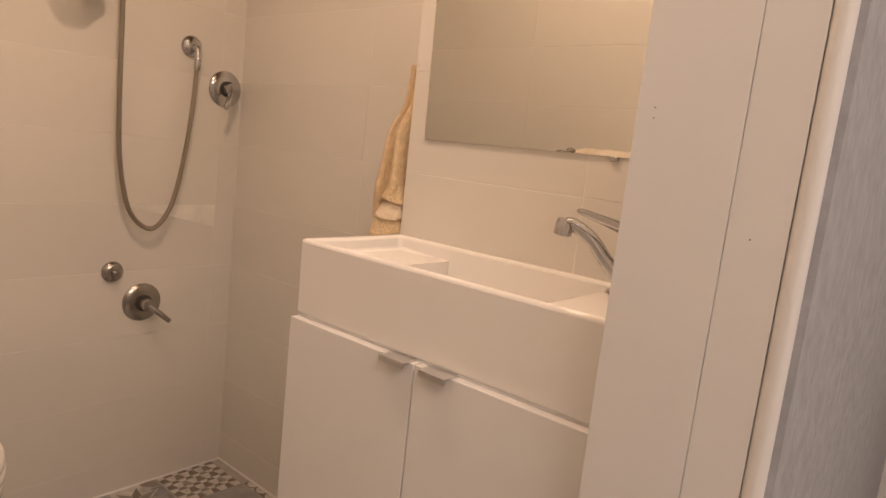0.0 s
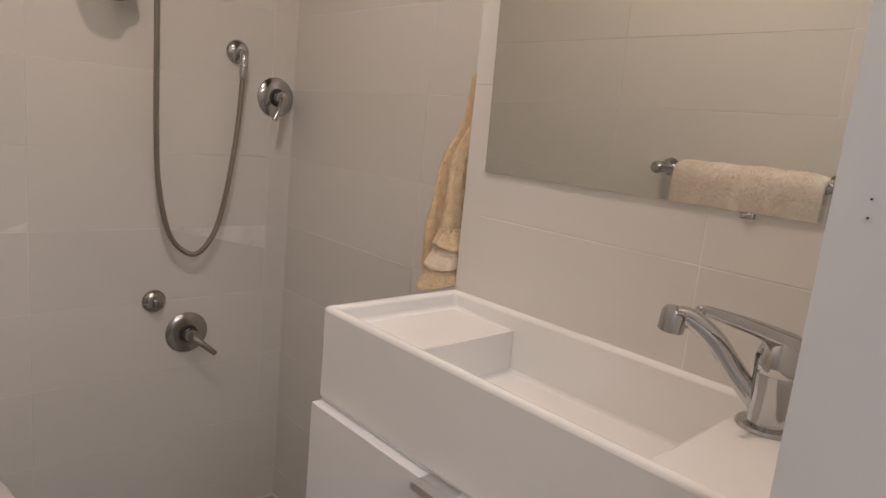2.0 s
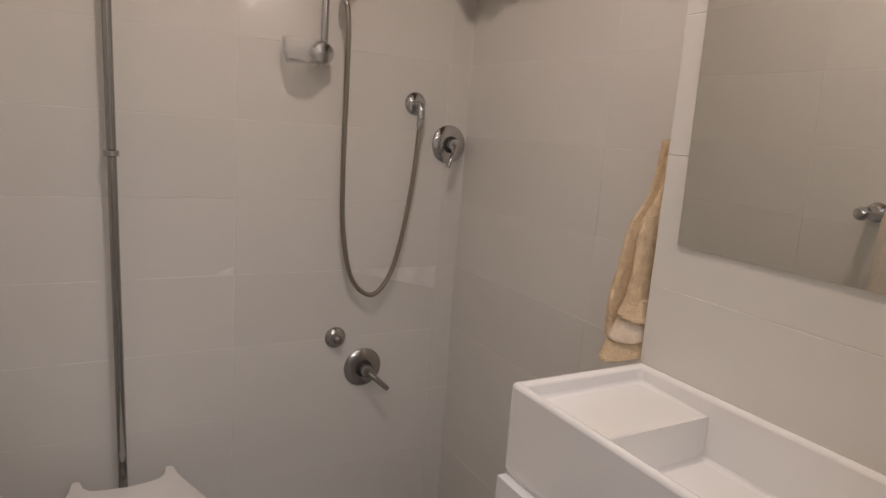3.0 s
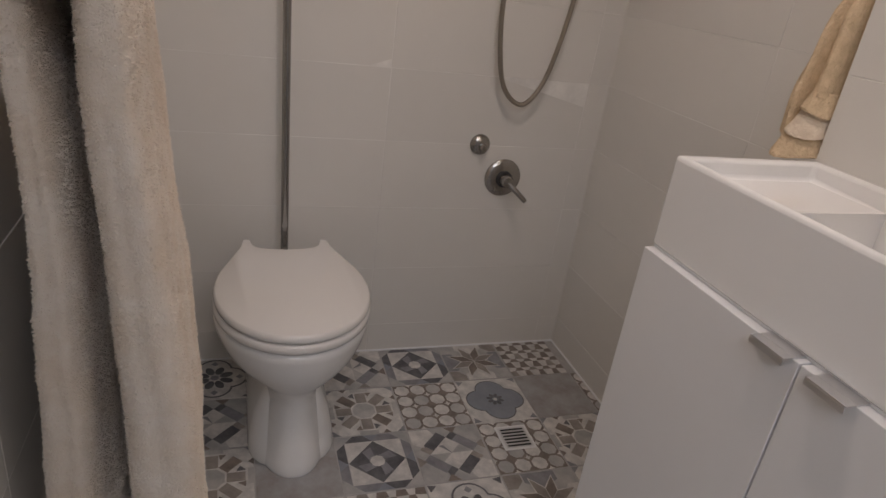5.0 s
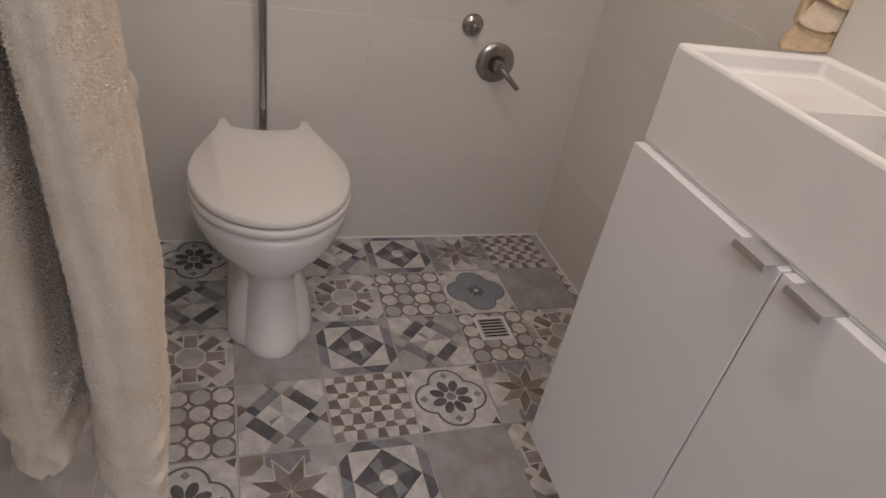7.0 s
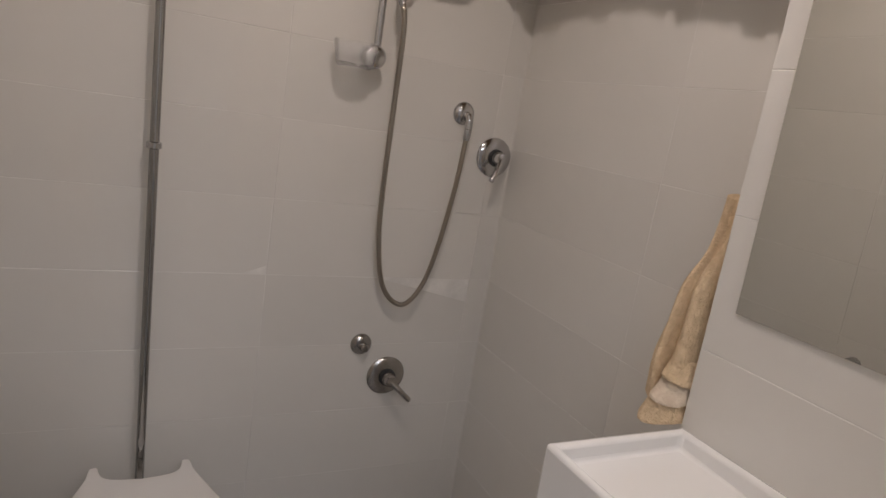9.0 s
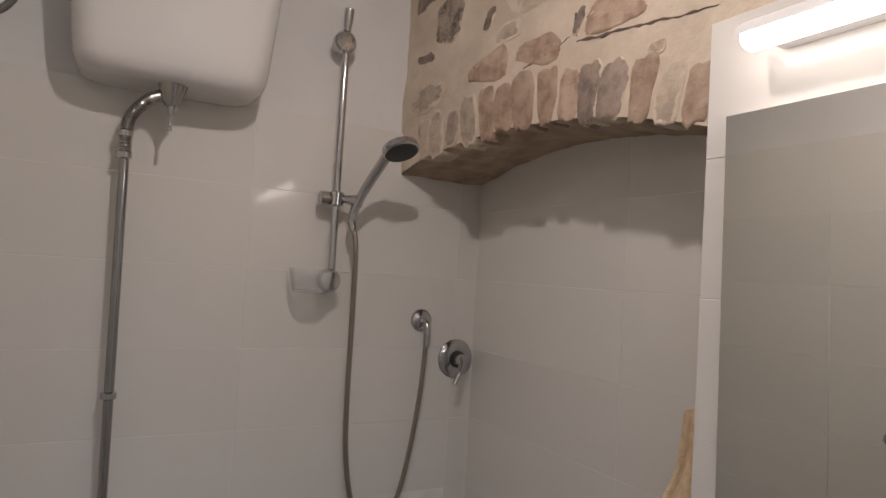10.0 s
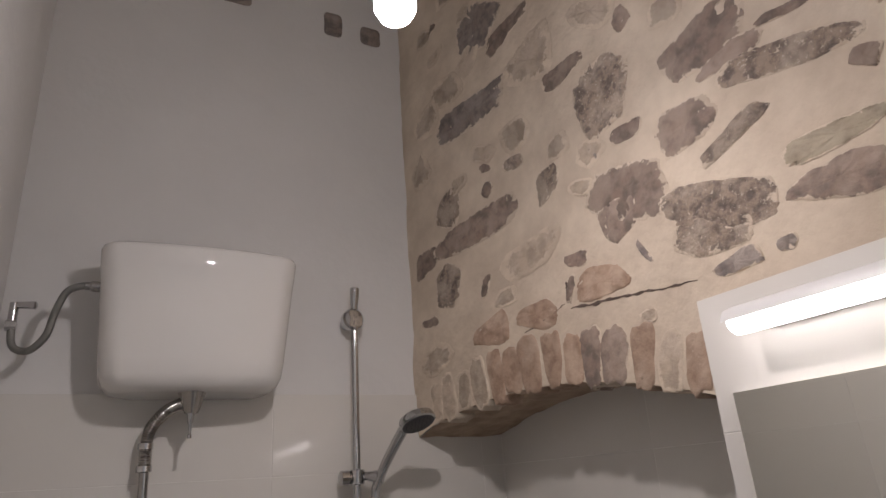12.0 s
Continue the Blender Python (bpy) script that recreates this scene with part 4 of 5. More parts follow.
def shower():
    shower_valve(-0.029, 1.270, 0.056, (-0.036, -0.062), "chrome single-lever shower valve on the tiled wall", M_CHROME)
    shower_valve(-0.267, 0.602, 0.058, (0.055, -0.05), "dulled chrome single-lever valve low on the tiled wall", M_DULL)
    k = thing("shower_diverter", (-0.356, YB, 0.702), "small round dulled chrome knob on the tiled wall", "shower valve")
    part("plate", escutcheon(B(), -0.356, 0.702, 0.031, dome=0.016), M_DULL, k)
    part("knob", turned(B(), (-0.352, YB - 0.014, 0.698), (0, -1, 0), [(0, 0.012), (0.014, 0.012), (0.018, 0.009), (0.019, 0.003)]), M_DULL, k)
    o = thing("hose_outlet", (-0.147, YB, 1.379), "round chrome wall outlet for the shower hose", "shower fitting")
    part("plate", escutcheon(B(), -0.147, 1.379, 0.032, dome=0.016), M_CHROME, o)
    part("elbow", tube(B(), [(-0.144, YB - 0.01, 1.375), (-0.144, YB - 0.032, 1.371), (-0.145, YB - 0.038, 1.338)], 0.011), M_CHROME, o)

    xr, yr = -0.439, YB - 0.052
    s = thing("shower_rail", (xr, yr, 1.45), "chrome shower rail with two round brackets", "shower rail")
    part("pole", rod(B(), (xr, yr, 1.48), (xr, yr, 2.15), 0.0095), M_CHROME, s)
    for z in (1.479, 2.092):
        part("bracket", turned(B(), (xr - 0.006, YB - 0.0003, z), (0, -1, 0), [(0, 0.017), (0.012, 0.015), (0.035, 0.014), (0.038, 0.024), (0.043, 0.029), (0.062, 0.029), (0.068, 0.024), (0.07, 0.01)], 32), M_CHROME, s)
    part("end_cap", turned(B(), (xr, yr, 2.135), (0.0, -0.15, 1), [(0, 0.0105), (0.022, 0.0125), (0.045, 0.0125), (0.048, 0.008)]), M_CHROME, s)
    slider = part("slider", turned(B(), (xr, yr, 1.669), (0, 0, 1), [(0, 0.016), (0.003, 0.0195), (0.034, 0.0195), (0.037, 0.016)]), M_CHROME, s)
    part("slider_knob", turned(B(), (xr - 0.045, yr, 1.687), (1, 0, 0), [(0, 0.013), (0.003, 0.018), (0.022, 0.018), (0.026, 0.011), (0.04, 0.011)]), M_CHROME, slider)
    part("holder", turned(B(), (xr + 0.012, yr - 0.004, 1.69), (0.75, -0.55, -0.12), [(0, 0.009), (0.02, 0.012), (0.04, 0.017), (0.055, 0.016)]), M_CHROME, slider)
    dish = thing("soap_dish", (xr - 0.06, YB - 0.06, 1.46), "clear plastic soap dish clipped to the rail", "soap dish")
    bm = B()
    rings = []
    for z, k in ((1.4480, 0.60), (1.4460, 0.75), (1.4530, 0.85), (1.5060, 1.0), (1.5060, 0.965), (1.4560, 0.82), (1.4500, 0.62)):
        rings.append([(xr - 0.055 + 0.06 * k * math.cos(a) * (abs(math.cos(a)) ** -0.35 if abs(math.cos(a)) > 0.05 else 1) * 0.9, YB - 0.062 + 0.042 * k * math.sin(a), z) for a in [2 * math.pi * i / 32 + 0.05 for i in range(32)]])
    loft(bm, rings)
    part("tray", bm, M_ACRYL, dish)

    h = thing("hand_shower", (-0.38, 0.06, 1.68), "chrome hand shower with a dark spray face", "shower head")
    hold = Vector((xr + 0.042, yr - 0.03, 1.668))
    head = Vector((-0.345, -0.025, 1.808))
    axis = Vector((0.12, -0.42, -0.9)).normalized()
    part("handle", tube(B(), [hold + Vector((-0.004, 0.006, -0.03)), hold, hold + Vector((0.018, -0.035, 0.06)), head + axis * -0.006 + Vector((-0.012, 0.02, -0.006))], lambda u: 0.0105 + 0.003 * u), M_CHROME, h)
    shell = turned(B(), head - axis * 0.016, axis, [(0, 0.01), (0.003, 0.03), (0.010, 0.043), (0.018, 0.046), (0.026, 0.0455), (0.0285, 0.041)], 40)
    part("head_shell", shell, M_CHROME, h)
    face = part("spray_face", turned(B(), head + axis * 0.0122, axis, [(0, 0.0405), (0.0015, 0.040), (0.002, 0.037)], 40), M_DARK, h, "dark grey spray face")
    bm = B()
    d, u, v = frame_of(axis)
    for ring, count in ((0.01, 6), (0.02, 12), (0.031, 18)):
        for i in range(count):
            a = 2 * math.pi * i / count
            turned(bm, head + axis * 0.0138 + (u * math.cos(a) + v * math.sin(a)) * ring, axis, [(0, 0.0012), (0.002, 0.0009)], 6)
    part("nozzles", bm, M_BLACK, face)
    hose = thing("shower_hose", (-0.39, 0.14, 1.2), "grey metal shower hose hanging in a long loop", "shower hose")
    path = [hold + Vector((-0.005, 0.008, -0.034)), (-0.390, 0.108, 1.56), (-0.380, 0.128, 1.38), (-0.374, 0.142, 1.18), (-0.363, 0.15, 1.02), (-0.330, 0.155, 0.885), (-0.267, 0.157, 0.833), (-0.215, 0.157, 0.885), (-0.182, 0.157, 1.0), (-0.156, 0.157, 1.18), (-0.145, YB - 0.038, 1.338)]
    rib = tube(B(), path, lambda u: 0.0068 + 0.0004 * math.sin(u * 1500), n=44, seg=10)
    part("hose", rib, M_HOSE, hose)
    for p, q in ((path[0], path[1]), (path[-1], path[-2])):
        p, q = Vector(p), Vector(q)
        part("hose_nut", turned(B(), p, q - p, [(0, 0.0105), (0.02, 0.0098), (0.03, 0.008)], 16), M_CHROME, hose)


shower()


# toilet
TX = -0.909


def lid_outline(grow=0.0, n=64):
    pts = []
    for k in range(n + 1):
        a = math.pi * (-0.02 + 1.04 * k / n)
        r = 0.186 + grow
        x = r * math.cos(a)
        y = -0.125 - (0.238 + grow) * max(0, math.sin(a)) ** 0.92
        pts.append((TX + x, y))
    curve = smooth_path([(0.1835, -0.10, 0), (0.176, -0.055, 0), (0.160, -0.005, 0), (0.139, 0.045, 0), (0.122, 0.085, 0), (0.114, 0.118, 0), (0.1115, 0.133, 0), (0.103, 0.137, 0), (0.0945, 0.134, 0), (0.091, 0.114, 0), (0.084, 0.094, 0), (0.070, 0.083, 0), (0.045, 0.077, 0)], 3)
    half = [(p.x, p.y) for p in curve]
    pts += [(TX - x - grow * (y < 0.1), y) for x, y in half] + [(TX, 0.073)] + [(TX + x + grow * (y < 0.1), y) for x, y in half[::-1]]
    return pts


def ring_cap(bm, outline, rows):
    """A body from one outline, shrunk towards its middle line row by row: (height, inset)."""
    rings = []
    for z, inset in rows:
        ring = []
        for k, (x, y) in enumerate(outline):
            ax, ay = outline[k - 1]
            bx, by = outline[(k + 1) % len(outline)]
            t = Vector((bx - ax, by - ay))
            t = t.normalized() if t.length > 1e-6 else Vector((1, 0))
            nrm = Vector((-t.y, t.x))
            c = Vector((TX - x, -0.12 - y))
            if (nrm.dot(c) < 0 and y < 0.0) or y >= 0.0:
                nrm = -nrm
            near = 0.05 + 0.95 * min(1, max(0, (0.08 - y) / 0.08))
            ring.append((x + nrm.x * inset * near, y + nrm.y * inset * near, z))
        rings.append(ring)
    return loft(bm, rings)


def toilet():
    t = thing("toilet", (TX, -0.1, 0), "white ceramic floor-standing toilet with closed lid", "toilet")
    bm = B()
    rings = []
    n = 56
    # height, half width, front, back, squareness
    rows = ((0.0, 0.094, -0.325, 0.19, 0.9), (0.012, 0.096, -0.329, 0.19, 0.9), (0.03, 0.093, -0.322, 0.19, 0.9), (0.10, 0.079, -0.300, 0.19, 0.9), (0.16, 0.067, -0.283, 0.185, 0.95), (0.20, 0.068, -0.285, 0.18, 0.9), (0.235, 0.106, -0.310, 0.17, 0.95), (0.265, 0.143, -0.333, 0.165, 1.0), (0.295, 0.167, -0.348, 0.155, 1.0), (0.325, 0.179, -0.356, 0.15, 1.0), (0.348, 0.185, -0.359, 0.14, 1.0), (0.362, 0.186, -0.361, 0.14, 1.0), (0.370, 0.182, -0.357, 0.14, 1.0), (0.3725, 0.170, -0.346, 0.13, 1.0))
    for z, w, front, back, sq in rows:
        ring = []
        for i in range(n):
            a = 2 * math.pi * i / n
            c, s = math.cos(a), math.sin(a)
            cy = -0.11
            px = w * (abs(c) ** sq) * (1 if c > 0 else -1)
            if s < 0:
                py = cy + (front - cy) * -1 * (abs(s) ** 0.95) * -1
            else:
                py = cy + (back - cy) * s ** 0.6
                px *= 1 - 0.22 * s * (1 if z > 0.2 else 0.2)
            ring.append((TX + px, py, z))
        rings.append(ring)
    part("bowl", loft(bm, rings), M_CERAMIC, t, angle=60)
    rings = []
    for z, w, front in ((0.0, 0.105, -0.285), (0.012, 0.107, -0.288), (0.05, 0.103, -0.275), (0.10, 0.093, -0.255), (0.15, 0.074, -0.235), (0.20, 0.054, -0.215), (0.25, 0.042, -0.19)):
        rings.append(rrect(TX - w, TX + w, front, 0.188, w * 0.8, z))
    part("foot", loft(B(), rings), M_CERAMIC, t, angle=60)
    for sx in (-1, 1):
        foot = turned(B(), (TX + sx * 0.098, -0.15, 0.028), (sx, 0, 0.3), [(0, 0.008), (0.004, 0.007), (0.006, 0.003)], 14)
        part("fixing_cap", foot, M_SEAT, t)
    part("seat", ring_cap(B(), lid_outline(), [(0.3755, 0.007), (0.3765, 0.004), (0.380, 0.001), (0.387, 0.0), (0.394, 0.001), (0.3975, 0.004), (0.3985, 0.007)]), M_SEAT, t, angle=50)
    lid = part("lid", ring_cap(B(), lid_outline(-0.002), [(0.4015, 0.007), (0.4025, 0.004), (0.405, 0.001), (0.410, 0.0), (0.416, 0.0015), (0.4205, 0.004), (0.4228, 0.0075)]), M_SEAT, t, angle=50)
    for sx in (-1, 1):
        part("hinge", turned(B(), (TX + sx * 0.105, 0.12, 0.37), (0, 0, 1), [(0, 0.009), (0.03, 0.009), (0.032, 0.006)], 16), M_SEAT, t)

    c = thing("cistern", (-0.847, 0.1, 1.88), "high-level white ceramic cistern on the wall", "cistern")
    rings = []
    for z, dx, front, r in ((1.886, 0.070, 0.088, 0.03), (1.889, 0.046, 0.066, 0.04), (1.899, 0.031, 0.051, 0.045), (1.919, 0.022, 0.041, 0.045), (1.955, 0.017, 0.036, 0.045), (2.036, 0.011, 0.029, 0.042), (2.12, 0.005, 0.020, 0.04), (2.155, 0.002, 0.013, 0.04), (2.193, 0.0, 0.005, 0.04), (2.202, 0.003, 0.010, 0.038), (2.207, 0.010, 0.017, 0.034)):
        ring = rrect(-1.062 + dx, -0.628 - dx, front, YB - 0.001, r, z, n=8)
        span = 0.217 - dx
        front_row = [(-1.062 + dx + r + (2 * span - 2 * r) * i / 12, front, z) for i in range(1, 12)]
        ring = ring[:27] + front_row + ring[27:]
        rings.append([(x, y - 0.022 * max(0, 1 - ((x + 0.845) / span) ** 2) * (1 if y < 0.12 else 0), zz) for x, y, zz in ring])
    part("tank", loft(B(), rings), M_TANK, c, angle=50)
    noz = part("flush_valve", turned(B(), (-0.847, 0.085, 1.893), (0, 0, -1), [(0, 0.034), (0.003, 0.034), (0.004, 0.031), (0.045, 0.018), (0.052, 0.0145)], 32), M_DULL, c, "chrome conical flush outlet")
    part("washer", turned(B(), (-0.847, 0.085, 1.8945), (0, 0, -1), [(0, 0.037), (0.003, 0.037), (0.004, 0.033)], 32), M_BLACK, noz)
    part("flush_pin", turned(B(), (-0.847, 0.085, 1.843), (0, 0, -1), [(0, 0.0085), (0.02, 0.007), (0.026, 0.0035), (0.046, 0.0028), (0.048, 0.0045), (0.056, 0.0045)], 18), M_CHROME, noz)
    xp, yp = -0.910, YB - 0.05
    xt = -0.929
    p = thing("flush_pipe", (xp, yp, 0.41), "long chrome flush pipe with collars", "pipe")
    part("straight_pipe", rod(B(), (xp, yp, 0.36), (xt, yp, 1.74), 0.0103), M_PIPE, p)
    bend = tube(B(), [(xt, yp, 1.73), (xt, yp, 1.785), (xt + 0.008, yp - 0.008, 1.82), (xt + 0.036, yp - 0.028, 1.852), (-0.862, 0.09, 1.865)], lambda u: 0.0135 + 0.0012 * math.sin(u * 210), n=40)
    part("flexible_bend", bend, M_DULL, p, "ribbed chrome flexible bend")
    for z in (1.206, 1.73, 1.778):
        part("collar", turned(B(), (xp - 0.0145 * (z - 0.36), yp, z - 0.008), (0, 0, 1), [(0, 0.013), (0.002, 0.0165), (0.014, 0.0165), (0.016, 0.013)], 24), M_CHROME, p)
    for z in (1.206,):
        part("wall_clip", rod(B(), (xp - 0.012, yp, z), (xp - 0.012, YB, z), 0.005), M_CHROME, p)
    w = thing("supply_hose", (-1.15, 0.1, 2.030), "braided steel water hose from a small wall valve", "hose")
    part("braid", tube(B(), [(-1.06, 0.06, 2.112), (-1.09, 0.062, 2.112), (-1.118, 0.068, 2.098), (-1.135, 0.08, 2.055), (-1.147, 0.09, 2.005), (-1.175, 0.10, 1.975), (-1.205, 0.11, 1.985), (-1.214, 0.115, 2.030)], 0.0078, n=16), M_BRAID, w)
    part("hose_nut", turned(B(), (-1.055, 0.06, 2.112), (-1, 0, 0), [(0, 0.012), (0.016, 0.012), (0.02, 0.009), (0.03, 0.009)], 12), M_DULL, w)
    va = part("wall_valve", turned(B(), (-1.2245, 0.115, 2.030), (1, 0, 0.0), [(0, 0.012), (0.02, 0.012)], 16), M_CHROME, w)
    part("valve_body", rod(B(), (-1.214, 0.115, 2.025), (-1.214, 0.115, 2.080), 0.009), M_CHROME, va)
    part("valve_handle", turned(B(), (-1.214, 0.115, 2.075), (1, -0.2, 0), [(0, 0.007), (0.02, 0.008), (0.04, 0.009), (0.042, 0.006)], 16), M_CHROME, va)


toilet()


def pile(cloth, parent, count):
    """Short loose loops of terry, leaning at random, over the whole cloth."""
    me = cloth.data
    me.calc_loop_triangles()
    co = np.empty(len(me.vertices) * 3)
    me.vertices.foreach_get("co", co)
    co = co.reshape(-1, 3)
    tri = np.empty(len(me.loop_triangles) * 3, dtype=np.int32)
    me.loop_triangles.foreach_get("vertices", tri)
    a, b, c = (co[tri.reshape(-1, 3)[:, k]] for k in range(3))
    cross = np.cross(b - a, c - a)
    area = np.linalg.norm(cross, axis=1)
    g = np.random.default_rng(3)
    pick = g.choice(len(area), count, p=area / area.sum())
    u, v = g.random((2, count, 1))
    flip = u + v > 1
    u, v = np.where(flip, 1 - u, u), np.where(flip, 1 - v, v)
    at = a[pick] + (b - a)[pick] * u + (c - a)[pick] * v
    normal = cross[pick] / np.maximum(area[pick][:, None], 1e-12)
    # the woven bands of the hem carry no loops
    band = (at[:, 2] < 0.60) & (np.sin(at[:, 2] * 115) > -0.1)
    clump = np.sin(at[:, 1] * 310 + 2 * np.sin(at[:, 2] * 140)) * np.sin(at[:, 2] * 270 + 3 * np.sin(at[:, 1] * 90))
    keep = ~band
    at, normal, clump = at[keep], normal[keep], clump[keep]
    n = len(at)
    lean = g.normal(0, 0.6, (n, 3))
    lean[:, 2] -= 0.2
    way = normal + lean
    way /= np.linalg.norm(way, axis=1, keepdims=True)
    side = np.cross(way, g.normal(0, 1, (n, 3)))
    side /= np.linalg.norm(side, axis=1, keepdims=True)
    other = np.cross(way, side)
    length = 0.0016 + 0.0011 * g.random((n, 1)) + 0.0009 * clump[:, None]
    r = 0.001
    foot = at - normal * 0.0008
    verts = np.stack([foot + side * r, foot - side * r * 0.5 + other * r, foot - side * r * 0.5 - other * r, at + way * length], axis=1).reshape(-1, 3)
    base = np.arange(n)[:, None] * 4
    faces = np.concatenate([base + np.array(f) for f in ((0, 1, 3), (1, 2, 3), (2, 0, 3))], axis=0)
    new_me = bpy.data.meshes.new("terry_loop")
    new_me.from_pydata(verts.tolist(), [], faces.tolist())
    new_me.materials.append(M_TOWEL)
    ob = new("terry_fluff", new_me)
    child(ob, parent, kind="stuff")


# towel bar with its towel, on the left wall
def towel_bar():
    x, z = -1.158, 1.140
    t = thing("towel_bar", (XL, -0.84, z), "chrome towel bar with round ends", "towel rail")
    for y in (-0.60, -1.035):
        part("mount", turned(B(), (XL, y, z), (1, 0, 0), [(0, 0.026), (0.004, 0.026), (0.008, 0.0165), (0.055, 0.0155)], 24), M_CHROME, t)
        part("ball", turned(B(), (x - 0.027, y, z), (1, 0, 0), [(0.002, 0.006), (0.005, 0.012), (0.013, 0.0165), (0.021, 0.018), (0.030, 0.0165), (0.037, 0.012), (0.040, 0.004)], 28), M_CHROME, t)
    part("bar", rod(B(), (x - 0.006, -0.60, z), (x - 0.006, -1.035, z), 0.009), M_CHROME, t)
    w = thing("bath_towel", (x, -0.82, 0.5), "thick beige fluffy bath towel draped over the bar", "towel")
    # centre line of the thick cloth: sideways, height, thickness
    line = [(-1.190, 0.545, 0.042), (-1.190, 0.55, 0.052), (-1.190, 0.565, 0.054), (-1.192, 0.62, 0.054), (-1.186, 0.80, 0.046), (-1.180, 0.98, 0.036), (-1.182, 1.08, 0.030), (-1.180, 1.128, 0.028), (-1.164, 1.150, 0.032), (-1.142, 1.150, 0.038), (-1.129, 1.122, 0.044), (-1.128, 1.05, 0.050), (-1.120, 0.85, 0.064), (-1.116, 0.68, 0.074), (-1.120, 0.56, 0.070), (-1.122, 0.50, 0.068), (-1.122, 0.475, 0.072), (-1.122, 0.460, 0.066), (-1.122, 0.454, 0.050)]
    path = smooth_path([(a, 0, b) for a, b, _ in line], 24)
    thick = smooth_path([(c, 0, 0) for _, _, c in line], 24)
    bm = B()
    rings = []
    # angles that space the ring evenly
    fine = [(0.028 * abs(math.cos(a)) ** 0.6 * (1 if math.cos(a) > 0 else -1), 0.19 * abs(math.sin(a)) ** 0.45 * (1 if math.sin(a) > 0 else -1), a) for a in [2 * math.pi * i / 4000 for i in range(4001)]]
    walked = [0.0]
    for p, q in zip(fine, fine[1:]):
        walked.append(walked[-1] + math.hypot(q[0] - p[0], q[1] - p[1]))
    n = 290
    angles, k = [], 0
    for i in range(n):
        while walked[k] < walked[-1] * i / n:
            k += 1
        angles.append(fine[k][2])
    for k, (p, th) in enumerate(zip(path, thick)):
        d = (path[min(k + 1, len(path) - 1)] - path[max(k - 1, 0)]).normalized()
        u = Vector((d.z, 0, -d.x))
        half = th.x / 2
        drop = abs(p.z - 1.15)
        y0, y1 = -1.040 + 0.02 * min(1, drop * 2), -0.655
        ring = []
        for i in range(n):
            a = angles[i]
            c, q = math.cos(a), math.sin(a)
            px = half * abs(c) ** 0.6 * (1 if c > 0 else -1)
            py = abs(q) ** 0.45 * (1 if q > 0 else -1)
            lobe = 0.005 * min(1, drop * 5) * math.exp(-(px / (0.16 * half) - 0.6) ** 2)
            y = (y0 + y1) / 2 + (y1 - y0) / 2 * py + (lobe if q < 0 else -lobe)
            t = (y - y0) / (y1 - y0)
            px *= 1 + (0.09 if c < 0 else 0.08) * math.sin(t * 11 + p.z * 3) * min(1, drop * 3) * max(0.2, min(1, (p.z - 0.5) * 4))
            lean = -0.075 * (y + 1.0) * max(0, min(1, (p.x + 1.165) / 0.02)) + 0.010 * max(0, min(1, (0.95 - p.z) * 3)) * (p.x > -1.15) * (1 - t)
            hem = 0.004 * max(0, math.sin(p.z * 115)) * (p.z < (0.60 if p.x > -1.15 else 0.66))
            px += 1.6 * (hem if c > 0 else -hem) + 0.004 * noise.noise((t * 7, p.z * 9, p.x * 12)) + 0.0012 * noise.noise((y * 45, p.z * 45, p.x * 45)) + 0.0017 * noise.noise((y * 165, p.z * 165, p.x * 165))
            at = p + u * px
            ring.append((at.x + lean, y, at.z + 0.008 * math.sin(t * 7) * min(1, drop * 2)))
        rings.append(ring)
    loft(bm, rings)
    cloth = part("cloth", bm, M_TOWEL, w, angle=180)
    pile(cloth, w, 190000)
    ph = thing("paper_holder", (XL, -0.45, 0.9), "chrome wire toilet paper holder", "toilet paper holder")
    part("mount", turned(B(), (XL, -0.46, 0.835), (1, 0, 0), [(0, 0.022), (0.004, 0.022), (0.03, 0.02), (0.042, 0.016), (0.045, 0.006)], 24), M_CHROME, ph)
    part("wire", tube(B(), [(-1.195, -0.46, 0.835), (-1.19, -0.53, 0.82), (-1.188, -0.545, 0.78), (-1.187, -0.53, 0.740), (-1.187, -0.47, 0.739), (-1.187, -0.41, 0.739)], 0.003), M_CHROME, ph)
    roll = thing("toilet_roll", (-1.20, -0.50, 0.70), "white toilet paper roll on the wire holder", "toilet paper")
    part("paper", turned(B(), (-1.187, -0.53, 0.722), (0, 1, 0), [(0, 0.02), (0, 0.05), (0.1, 0.05), (0.1, 0.02)], 36), M_PAPER, roll, angle=60)
    part("core", turned(B(), (-1.187, -0.5305, 0.722), (0, 1, 0), [(0, 0.0205), (0.101, 0.0205)], 24), M_CARD, roll)


towel_bar()


def pendant():
    p = thing("pendant_bulb", BULB, "bare cool-white bulb hanging on a cord, switched on", "pendant lamp")
    x, y, z = BULB
    bulb = part("bulb", turned(B(), (x, y, z - 0.038), (0, 0, 1), [(0, 0.004), (0.003, 0.012), (0.010, 0.022), (0.024, 0.029), (0.04, 0.028), (0.06, 0.019), (0.08, 0.014)], 28), M_GLOW, p, "glowing white bulb")
    part("socket", turned(B(), (x, y, z + 0.0425), (0, 0, 1), [(0, 0.015), (0.04, 0.017), (0.05, 0.008)], 20), M_BLACK, p)
    part("cord", rod(B(), (x, y, z + 0.09), (x, y, ZC), 0.0035, 8), M_LACQUER, p)


pendant()

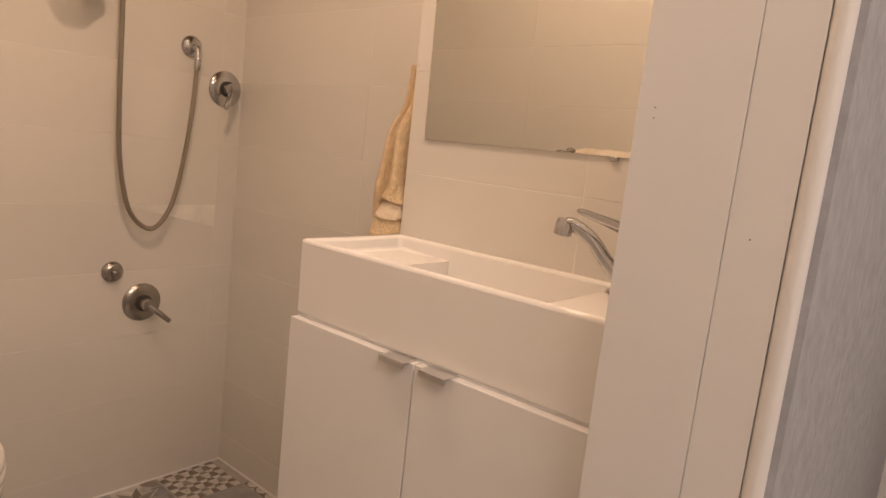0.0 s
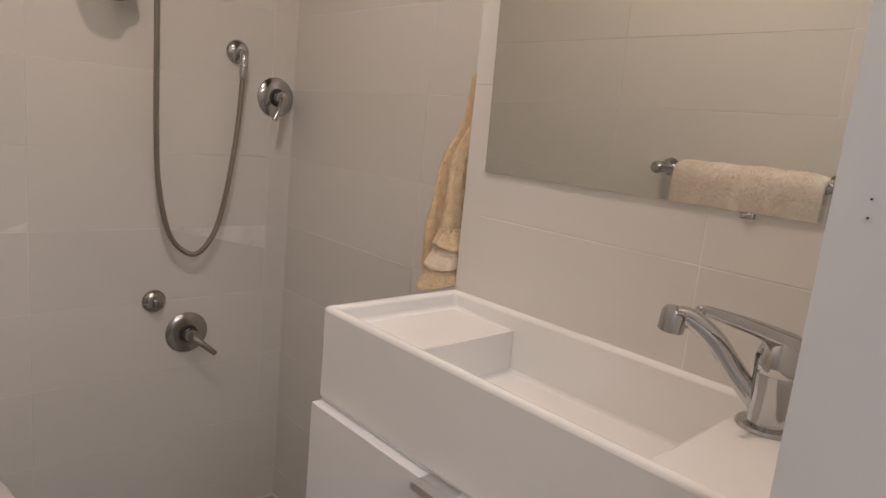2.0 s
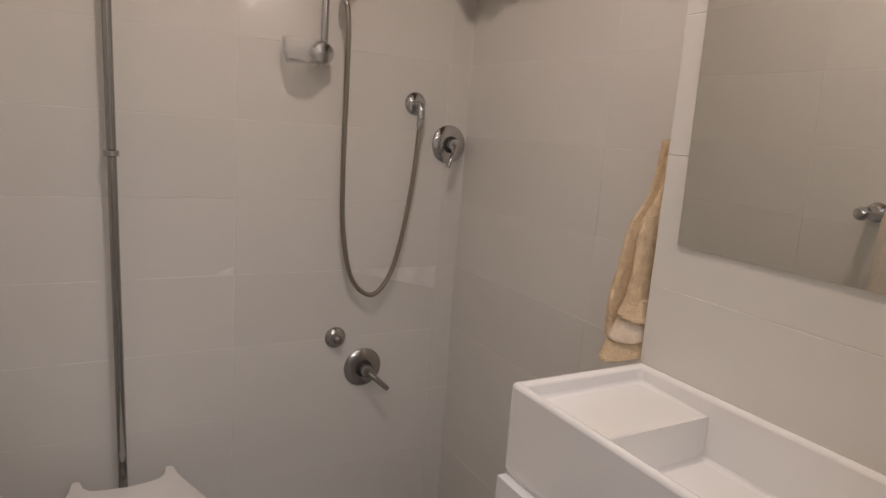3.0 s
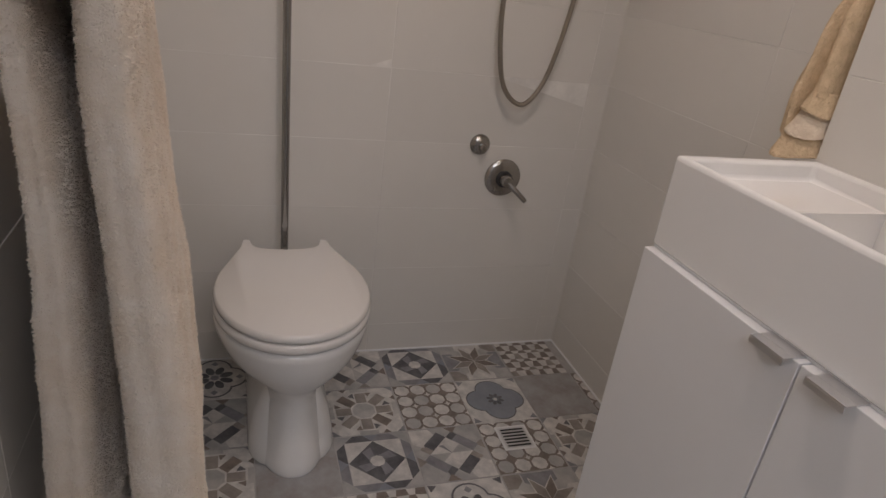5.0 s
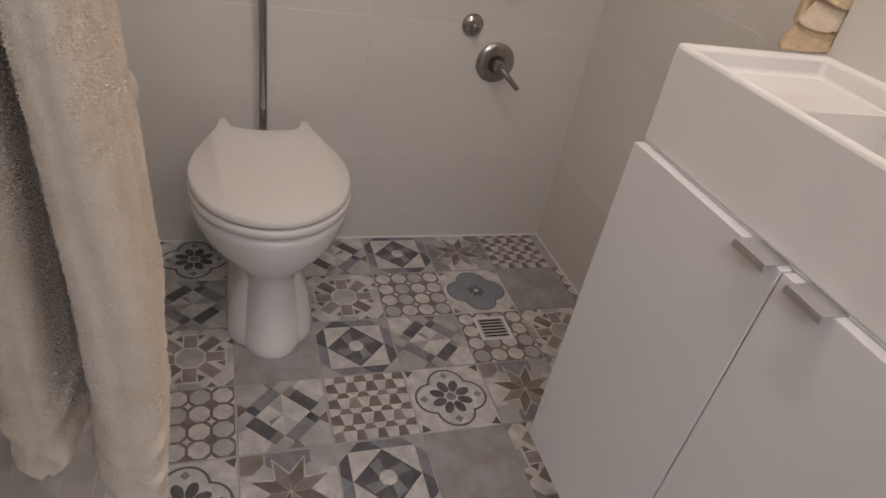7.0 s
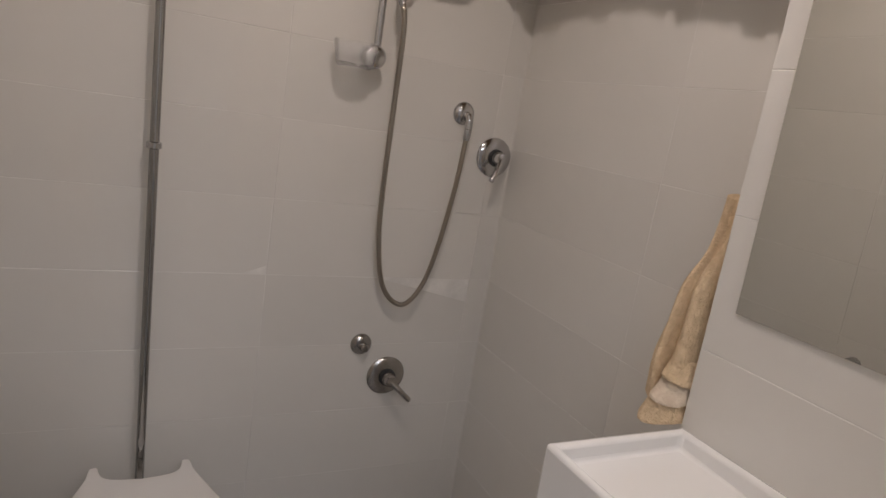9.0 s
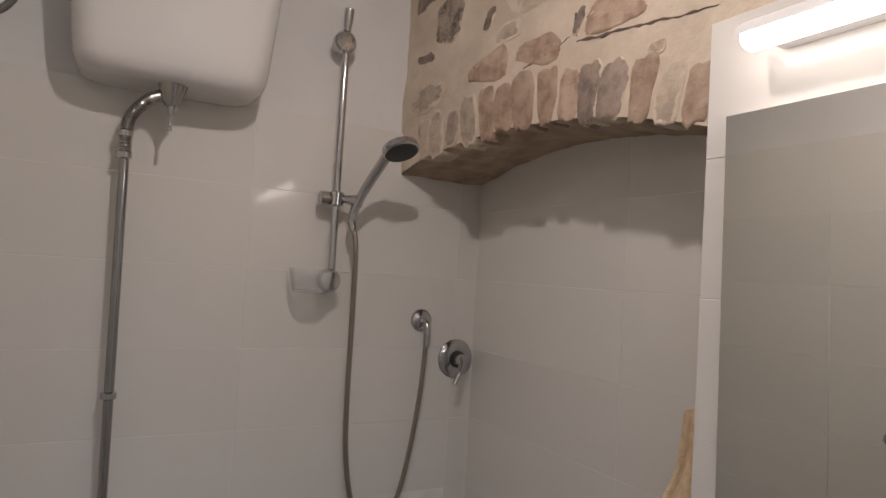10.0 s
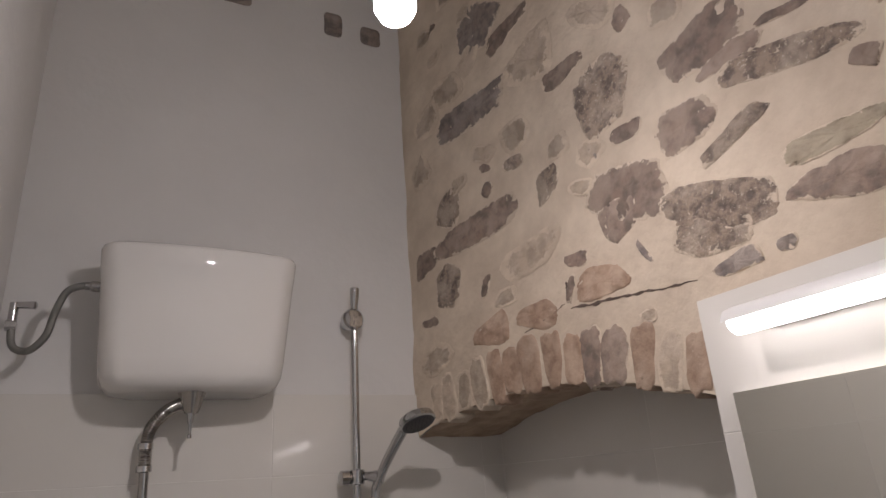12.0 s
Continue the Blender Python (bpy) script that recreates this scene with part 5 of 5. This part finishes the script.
drain = thing("floor_drain", (-0.31, -0.27, 0), "square steel floor drain with slotted grate", "floor drain")
bm = box(B(), -0.047, 0.047, -0.047, 0.047, 0.0013, 0.0022)
ob = part("grate_frame", bm, M_SILICONE, None, smooth=False)
ob.matrix_world = Matrix.Translation((-0.305, -0.27, 0))
child(ob, drain)
bm = box(B(), -0.040, 0.040, -0.040, 0.040, 0.0022, 0.003)
ob = part("grate", bm, M_ALU, None, smooth=False)
ob.matrix_world = Matrix.Translation((-0.305, -0.27, 0))
child(ob, drain)
# slots drawn as black bars on the grate, their inner shade as colour
bm = B()
for k in range(6):
    box(bm, -0.034, 0.034, -0.035 + 0.0125 * k, -0.029 + 0.0125 * k, 0.003, 0.0034)
ob = part("slots", bm, M_BLACK, None, smooth=False)
ob.matrix_world = Matrix.Translation((-0.305, -0.27, 0))
child(ob, drain)

# sealant in the corners
for x, top in ((XN - 0.0005, TOP - 0.1), (XL + 0.0005, TOP)):
    part("corner_joint", rod(B(), (x, YB - 0.0005, 0.004), (x, YB - 0.0005, top), 0.0025, 10), M_TILE, wall_back)
bead = thing("sealant_bead", (XN, YB, 0), "white silicone sealant along the foot of the tiled walls", "sealant")
for p, q in (((XL, YB, 0.001), (XN, YB, 0.001)), ((XN, YP, 0.001), (XN, YB, 0.001)), ((XL, YD, 0.001), (XL, YB, 0.001))):
    part("bead", rod(B(), p, q, 0.0042, 10), M_SILICONE, bead)

# pieces of walls and floor
wall_tiles(wall_back, (0, YB + T, 0), (1, 0, 0), (0, -1, 0), [XL + 0.0005, -0.64, -0.04, XN], ROWS + [TOP])
wall_tiles(wall_left, (XL - T, 0, 0), (0, 1, 0), (1, 0, 0), [-1.6, -1.005, -0.405, YB], ROWS + [TOP])
wall_tiles(wall_niche, (XN + T, 0, 0), (0, 1, 0), (-1, 0, 0), [YP - 0.02, -0.405, YB], ROWS + [TOP])
wall_tiles(panel, (XP + T, 0, 0), (0, 1, 0), (-1, 0, 0), [-1.4165, -1.197, YP], ROWS + [PTOP])
wall_tiles(panel, (0, YP - T, 0), (1, 0, 0), (0, 1, 0), [XP + 0.001, XN + T], ROWS + [PTOP])
lay_stones()
lay_floor()
